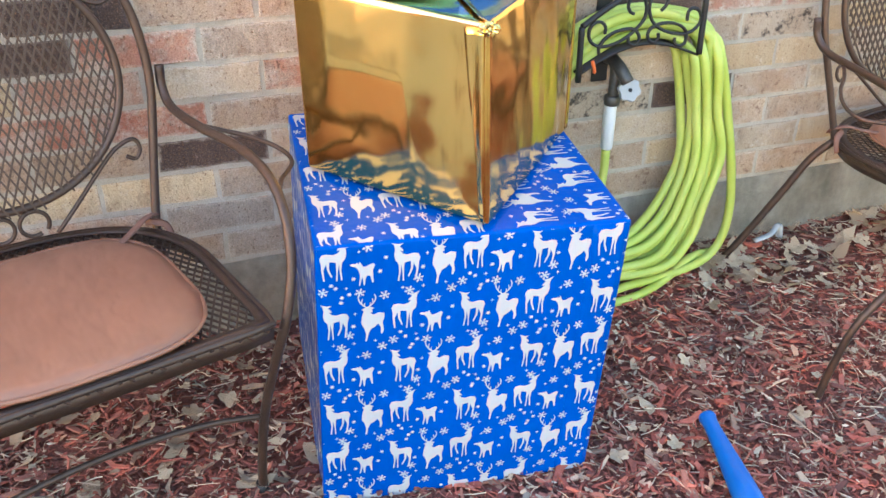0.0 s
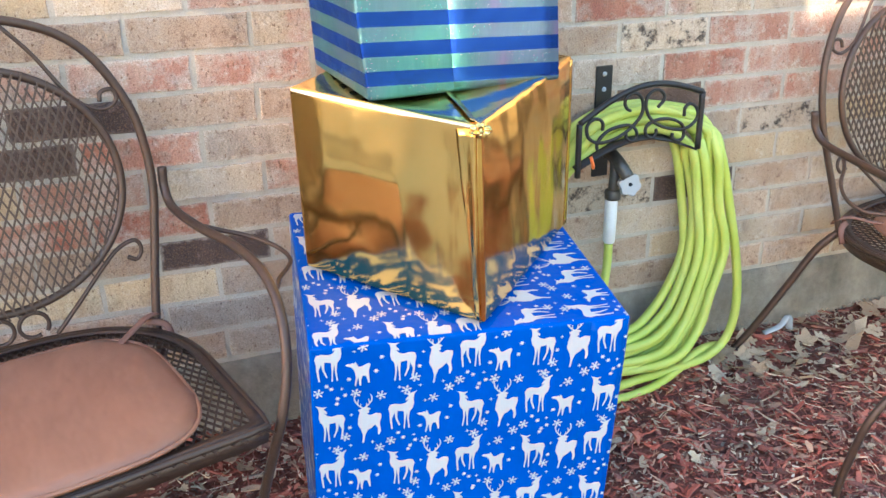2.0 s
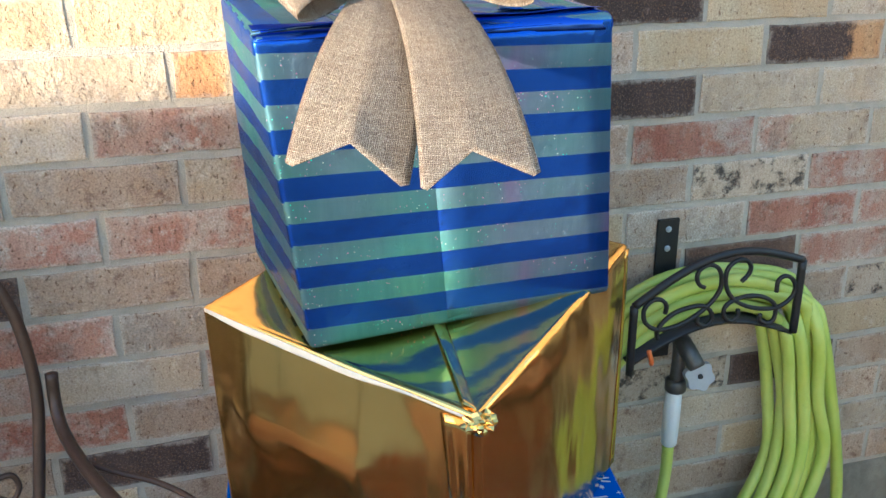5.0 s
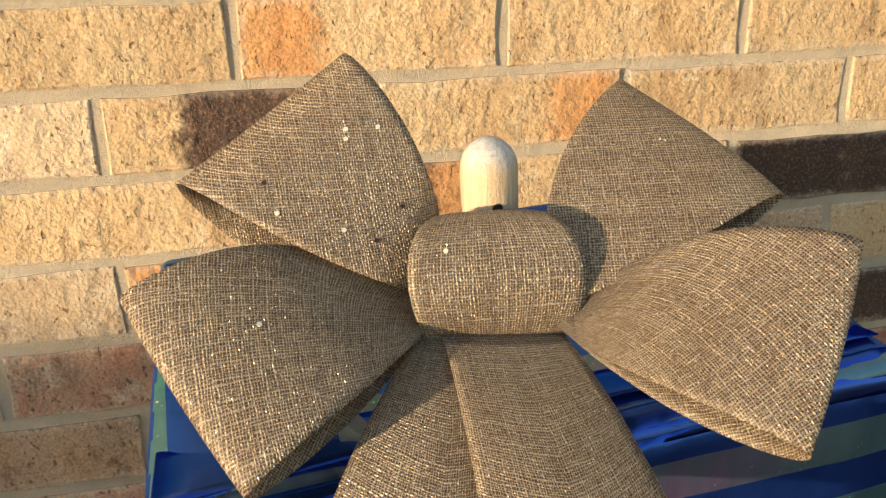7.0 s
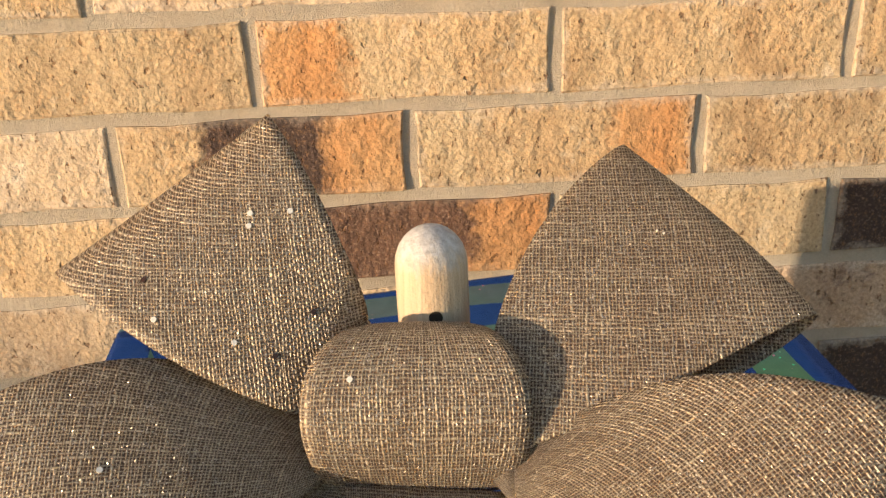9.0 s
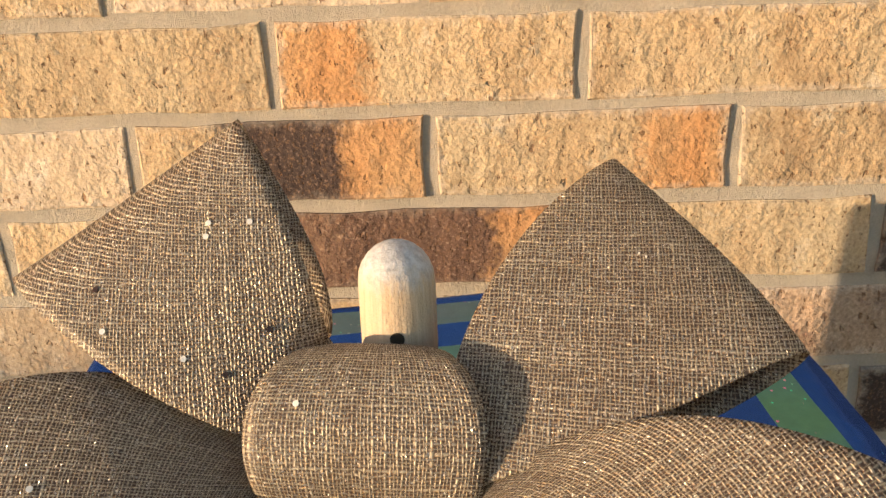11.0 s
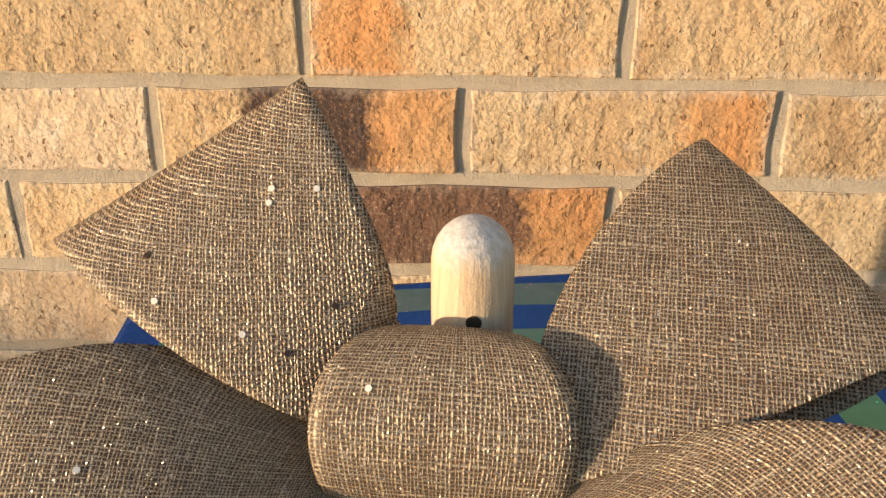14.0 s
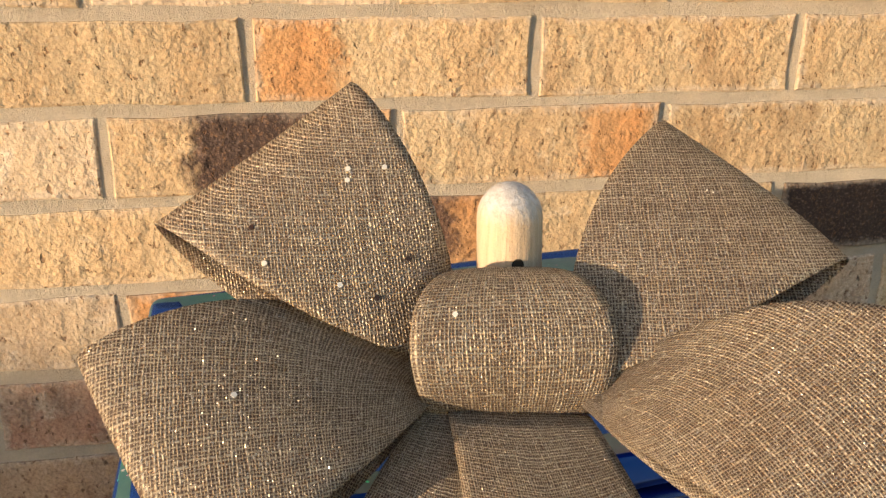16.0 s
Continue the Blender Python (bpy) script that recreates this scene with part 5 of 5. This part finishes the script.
panel_scroll([(0.184, 0.761), (0.187, 0.777), (0.152, 0.789), (0.1, 0.789), (0.059, 0.774), (0.069, 0.75), (0.131, 0.734), (0.223, 0.732), (0.328, 0.742), (0.432, 0.764), (0.496, 0.789), (0.505, 0.814), (0.477, 0.835), (0.422, 0.843), (0.37, 0.836), (0.355, 0.821), (0.376, 0.807), (0.408, 0.801)])
panel_scroll([(0.628, 0.803), (0.668, 0.816), (0.676, 0.831), (0.637, 0.844), (0.583, 0.844), (0.539, 0.832), (0.529, 0.811), (0.554, 0.786), (0.611, 0.766), (0.702, 0.751), (0.816, 0.743), (0.904, 0.746), (0.964, 0.762), (0.974, 0.781), (0.941, 0.798), (0.894, 0.803), (0.86, 0.794), (0.858, 0.774)])
panel_scroll([(0.15, 0.714), (0.147, 0.73), (0.182, 0.747), (0.248, 0.761), (0.339, 0.767), (0.408, 0.766), (0.457, 0.754), (0.469, 0.737), (0.432, 0.727), (0.384, 0.735), (0.381, 0.747)])
panel_scroll([(0.626, 0.75), (0.629, 0.739), (0.596, 0.729), (0.55, 0.737), (0.539, 0.753), (0.571, 0.766), (0.648, 0.773), (0.744, 0.771), (0.827, 0.759), (0.865, 0.742), (0.863, 0.721), (0.825, 0.714), (0.774, 0.722), (0.77, 0.735)])

hose = thing("garden_hose", Matrix.Translation((0.86, -0.12, 0.04)), "lime green garden hose coiled on the black hanger", "garden hose")
for i in range(11):
    f = i / 10
    rng = random.Random(40 + i)
    lane, layer = (i * 2) % 3, i // 4
    yy = -0.035 - 0.032 * lane + rng.uniform(-0.004, 0.004)
    yl = -0.060 - 0.055 * ((i * 4) % 11) / 10
    top = 0.728 + 0.024 * layer + rng.uniform(-0.003, 0.003)
    sway = [rng.uniform(-0.008, 0.008) for _ in range(5)]
    if i == 10:   # one turn hangs loose outside the bundle and lies on the mulch
        fall = [(0.990, -0.085, 0.715), (1.018, -0.10, 0.655), (1.060, -0.10, 0.515), (1.112, -0.09, 0.34), (1.130, -0.09, 0.206), (1.114, -0.09, 0.107), (1.050, -0.10, 0.058), (0.93, -0.115, 0.045), (0.80, -0.13, 0.045)]
    else:
        fall = [(lerp(0.900, 0.990, f), yy + 0.004, top - 0.03), (lerp(0.918, 1.012, f) + sway[0], yl, 0.66), (lerp(0.945, 1.040, f) + sway[1], yl, 0.52), (lerp(0.944, 1.060, f) + sway[2], yl - 0.01, 0.40),
                (lerp(0.916, 1.034, f) + sway[3], yl - 0.02, lerp(0.315, 0.26, f)), (lerp(0.865, 0.985, f) + sway[4], yl - 0.03, lerp(0.232, 0.145, f)), (lerp(0.765, 0.88, f), yl - 0.05, lerp(0.195, 0.075, f) + sway[0])]
    zb = fall[-1][2]
    pts = [(0.600, yy, top - 0.055), (0.675, yy, top - 0.004), (0.755, yy, top + 0.012), (0.84, yy, top + 0.008)] + fall + [(0.60, yy - 0.06, zb + 0.01), (0.515, yy - 0.03, zb + 0.15), (0.50, yy - 0.02, 0.45), (0.53, yy - 0.02, 0.60)]
    ob = tube_part("coil", pts, 0.0122, M_HOSE, hose, 10, 7, True)
    ob.matrix_parent_inverse = hose.matrix_world.inverted()
ob = tube_part("hose_tail", [(1.096, -0.072, 0.066), (1.055, -0.075, 0.068), (1.0, -0.09, 0.060), (0.93, -0.12, 0.040), (0.84, -0.15, 0.026), (0.74, -0.165, 0.022), (0.62, -0.17, 0.03)], 0.0118, M_HOSE, hose, 10, 6)
ob.matrix_parent_inverse = hose.matrix_world.inverted()
ob = tube_part("hose_end", [(0.728, -0.062, 0.435), (0.724, -0.066, 0.36), (0.70, -0.08, 0.27), (0.64, -0.10, 0.17), (0.58, -0.12, 0.12)], 0.0115, M_HOSE, hose, 10, 6)
ob.matrix_parent_inverse = hose.matrix_world.inverted()
bm = bmesh.new()
lathe(bm, (0.730, -0.061, 0.555), (-0.02, -0.02, -1), ((0, 0.014), (0.004, 0.016), (0.05, 0.0165), (0.115, 0.0155), (0.12, 0.012)), 14)
bmesh.ops.recalc_face_normals(bm, faces=bm.faces)
ob = part("coupling", bm, M_WHITE, hose, "white plastic hose coupling")
ob.matrix_parent_inverse = hose.matrix_world.inverted()

tap = thing("garden_tap", Matrix.Translation((0.738, 0.0, 0.64)), "weathered dark metal outdoor tap with pale round handle", "tap")
for name, pts, r, mt in (("spout", [(0, 0.0, 0.02), (0, -0.04, 0.02), (-0.004, -0.062, 0.0), (-0.006, -0.062, -0.08)], 0.0135, M_BRASS), ("valve_body", [(0.0, -0.02, 0.03), (0.0, -0.075, 0.012), (0.012, -0.10, -0.02)], 0.0165, M_BRASS)):
    tube_part(name, pts, r, mt, tap, 10, 5)
bm = bmesh.new()
lathe(bm, (-0.006, -0.062, -0.085), (0, 0, 1), ((0, 0.019), (0.004, 0.021), (0.022, 0.021), (0.026, 0.017)), 12)
part("collar", bm, M_BRASS, tap)
bm = bmesh.new()
ax = Vector((-0.15, -0.95, 0.25)).normalized()
s_, t_ = ax.orthogonal().normalized(), ax.cross(ax.orthogonal().normalized())
cc = Vector((0.018, -0.10, -0.038))
front_, back_ = [], []
for k in range(36):
    w = 2 * math.pi * k / 36
    rr = 0.029 + 0.0028 * math.cos(w * 6)
    d = (s_ * math.cos(w) + t_ * math.sin(w)) * rr
    front_.append(bm.verts.new(cc + d * 0.93 + ax * 0.006))
    back_.append(bm.verts.new(cc + d - ax * 0.004))
bm.faces.new(front_)
bm.faces.new(back_[::-1])
for k in range(36):
    bm.faces.new((front_[k], back_[k], back_[(k + 1) % 36], front_[(k + 1) % 36]))
bmesh.ops.recalc_face_normals(bm, faces=bm.faces)
knob = part("handle", bm, M_KNOB, tap, "pale grey scalloped handle", smooth=False)
bm = bmesh.new()
lathe(bm, cc + ax * 0.005, ax, ((0, 0.0055), (0.004, 0.0045)), 10)
part("screw", bm, M_BLACK, knob, "dark screw")
tube_part("washer", [(-0.130, -0.165, 0.068), (-0.125, -0.168, 0.048), (-0.120, -0.160, 0.038)], 0.0042, M_ORANGE, tap, 6, 4, label="orange rubber tag")


# ---- things lying on the bed ----
stick = thing("plastic_bat", Matrix.Translation((0.72, -0.70, -0.05)), "blue ribbed plastic handle lying on the mulch", "toy bat")
bm = bmesh.new()
a, b = Vector((0.712, -0.632, 0.0)), Vector((0.650, -0.957, -0.062))
ax = (b - a).normalized()
s_ = ax.orthogonal().normalized()
t_ = ax.cross(s_)
rings = []
for h, r in ((0.0, 0.012), (0.004, 0.0185), (0.012, 0.020), (0.022, 0.017), (0.05, 0.0165), (0.12, 0.021), (0.2, 0.027), (0.33, 0.034)):
    rings.append([bm.verts.new(a + ax * h + (s_ * math.cos(w) + t_ * math.sin(w)) * r * (1 + (0.06 if h > 0.03 and k % 2 else 0))) for k, w in enumerate(2 * math.pi * k / 24 for k in range(24))])
for p, q in zip(rings, rings[1:]):
    for k in range(24):
        bm.faces.new((p[k], p[(k + 1) % 24], q[(k + 1) % 24], q[k]))
bm.faces.new(rings[0])
bm.faces.new(rings[-1])
bmesh.ops.recalc_face_normals(bm, faces=bm.faces)
ob = part("grip", bm, M_BLUE, stick)
ob.matrix_parent_inverse = stick.matrix_world.inverted()

bm = bmesh.new()
gx, gy = 1.325, -0.02
tube(bm, spline([(gx - 0.05, gy - 0.03, 0.06), (gx, gy - 0.035, 0.075), (gx + 0.03, gy - 0.03, 0.10), (gx + 0.05, gy - 0.02, 0.05)], 5), 0.011, 8, flat=0.5)
bmesh.ops.recalc_face_normals(bm, faces=bm.faces)
tagged(part("plastic_scrap", bm, M_SCRAP), "translucent grey plastic scrap on the mulch by the wall", "scrap")


# ---- mulch and leaves ----
def chip(out, x, y, rng, big):
    thin = 0.35 if rng.random() < 0.62 else 1.0
    length, w, h = rng.uniform(0.010, 0.044) * big, rng.uniform(0.004, 0.012) * big * thin, rng.uniform(0.002, 0.005) * big * (thin ** 0.5)
    m = Matrix.Translation((x, y, ground_height(x, y) + rng.uniform(0.0, 0.013))) @ Euler((rng.uniform(-0.45, 0.45), rng.uniform(-0.45, 0.45), rng.uniform(0, 6.3))).to_matrix().to_4x4()
    tip = rng.uniform(0.3, 0.9)
    bend = rng.uniform(-0.2, 0.2) * length
    vs, fs = out
    o = len(vs)
    for xx, ww, bb in ((-length / 2, w * tip, 0), (0, w, bend), (length / 2, w * rng.uniform(0.2, 0.8), 0)):
        for yy, zz in ((-ww / 2, -h / 2), (ww / 2, -h / 2), (ww / 2, h / 2), (-ww / 2, h / 2)):
            vs.append(m @ Vector((xx, yy + bb, zz)))
    for r in (0, 4):
        for k in range(4):
            fs.append((o + r + k, o + r + (k + 1) % 4, o + r + 4 + (k + 1) % 4, o + r + 4 + k))
    fs += [(o, o + 3, o + 2, o + 1), (o + 8, o + 9, o + 10, o + 11)]


def mesh_object(name, vs, fs, material, label, category):
    me = bpy.data.meshes.new(name)
    me.from_pydata([tuple(v) for v in vs], [], fs)
    me.update()
    me.materials.append(material)
    return tagged(new(name, me), label, category, kind="stuff")


rng = random.Random(11)
chips = ([], [])
for _ in range(42000):
    x, y = rng.uniform(-1.22, 2.3), -1.35 * rng.random() ** 0.9 - 0.005
    chip(chips, x, y, rng, 0.8 if rng.random() < 0.82 else 1.6)
mesh_object("mulch", *chips, M_CHIP, "reddish shredded bark mulch covering the bed", "mulch")


def leaf_mesh(seed, lobes):
    """A dry curled leaf with pointed lobes, two-sided and slightly thick."""
    rng = random.Random(seed)
    pts = []
    n = lobes * 4
    for k in range(n):
        a = 2 * math.pi * k / n
        r = (1.0, 0.84, 0.58 if lobes > 3 else 0.86, 0.82)[k % 4] * rng.uniform(0.85, 1.15) * (0.75 + 0.25 * math.cos(a))
        pts.append((math.cos(a) * r * (1.0 if lobes > 3 else 1.45), math.sin(a) * r * (0.9 if lobes > 3 else 0.62)))
    curl, fold = rng.uniform(0.15, 0.55), rng.uniform(-0.5, 0.5)

    def lift(x, y):
        return curl * (x * x + y * y) * 0.6 + fold * x * y + 0.12 * math.sin(5 * x + seed) * y

    vs = [(x * f, y * f, lift(x * f, y * f)) for f in (1.0, 0.5) for x, y in pts] + [(0, 0, 0)]
    fs = []
    for k in range(n):
        k2 = (k + 1) % n
        fs.append((k, k2, n + k2, n + k))
        fs.append((n + k, n + k2, 2 * n))
    me = bpy.data.meshes.new("fallen_leaf")
    me.from_pydata(vs, [], fs)
    me.update()
    me.shade_smooth()
    me.materials.append(M_LEAF)
    return me


leaf_kinds = [leaf_mesh(s, (4, 5, 5, 3)[s % 4]) for s in range(12)]


def lay_leaf(x, y, size, rng):
    ob = new("fallen_leaf", rng.choice(leaf_kinds))
    ob.matrix_world = Matrix.LocRotScale((x, y, ground_height(x, y) + 0.010 + size * 0.12), Euler((rng.uniform(-0.5, 0.5), rng.uniform(-0.5, 0.5), rng.uniform(0, 6.3))), (size, size, size))
    tagged(ob, "dry pale curled leaf lying on the mulch", "leaf", "fallen leaves")


rng = random.Random(23)
for _ in range(90):   # a drift along the wall at the hose and under the chair
    lay_leaf(rng.uniform(0.95, 2.1), -0.02 - 0.26 * rng.random() ** 1.3, rng.uniform(0.020, 0.044), rng)
for _ in range(95):
    lay_leaf(rng.uniform(-0.85, -0.15), -0.03 - 0.75 * rng.random(), rng.uniform(0.016, 0.040), rng)
for _ in range(86):
    lay_leaf(rng.uniform(0.45, 2.0), -0.18 - 0.77 * rng.random(), rng.uniform(0.012, 0.034), rng)

for _ in range(26):   # larger ones gathered under the hose and by the footing
    lay_leaf(rng.uniform(1.08, 2.0), -0.03 - 0.16 * rng.random(), rng.uniform(0.038, 0.058), rng)

litter = ([], [])
for _ in range(4200):
    x = rng.uniform(-1.2, 2.2)
    y = -1.2 * rng.random() ** (2.0 if x > 0.4 else 1.2) - 0.005
    size = rng.uniform(0.004, 0.012)
    m = Matrix.Translation((x, y, ground_height(x, y) + rng.uniform(0.006, 0.016))) @ Euler((rng.uniform(-0.6, 0.6), rng.uniform(-0.6, 0.6), rng.uniform(0, 6.3))).to_matrix().to_4x4()
    o = len(litter[0])
    k = rng.randint(4, 6)
    narrow = rng.uniform(0.2, 0.7)
    for i in range(k):
        w = 2 * math.pi * i / k
        r = size * rng.uniform(0.5, 1.2)
        litter[0].append(m @ Vector((math.cos(w) * r * 1.3, math.sin(w) * r * narrow, rng.uniform(-0.2, 0.3) * size)))
    litter[1].append(tuple(range(o, o + k)))
mesh_object("leaf_litter", *litter, M_LITTER, "small torn bits of dry leaves scattered on the mulch", "leaf litter")

straws = ([], [])
for _ in range(1500):
    x, y = rng.uniform(-1.2, 2.2), -1.3 * rng.random() - 0.005
    length, w = rng.uniform(0.012, 0.035), rng.uniform(0.0006, 0.0014)
    m = Matrix.Translation((x, y, ground_height(x, y) + rng.uniform(0.008, 0.016))) @ Euler((0, rng.uniform(-0.25, 0.25), rng.uniform(0, 6.3))).to_matrix().to_4x4()
    bend = rng.uniform(-0.3, 0.3) * length
    o = len(straws[0])
    for xx, yy in ((-length, 0), (-length / 3, bend * 0.7), (length / 3, bend * 0.7), (length, -bend * 0.3)):
        for dy, dz in ((-w, -w), (w, -w), (0, w)):
            straws[0].append(m @ Vector((xx, yy + dy, dz)))
    for r in (0, 3, 6):
        for k in range(3):
            straws[1].append((o + r + k, o + r + (k + 1) % 3, o + r + 3 + (k + 1) % 3, o + r + 3 + k))
mesh_object("dry_straw", *straws, M_LITTER, "thin dry stems and needles strewn over the mulch", "straw")

# ---- bricks, laid last ----
build_wall()
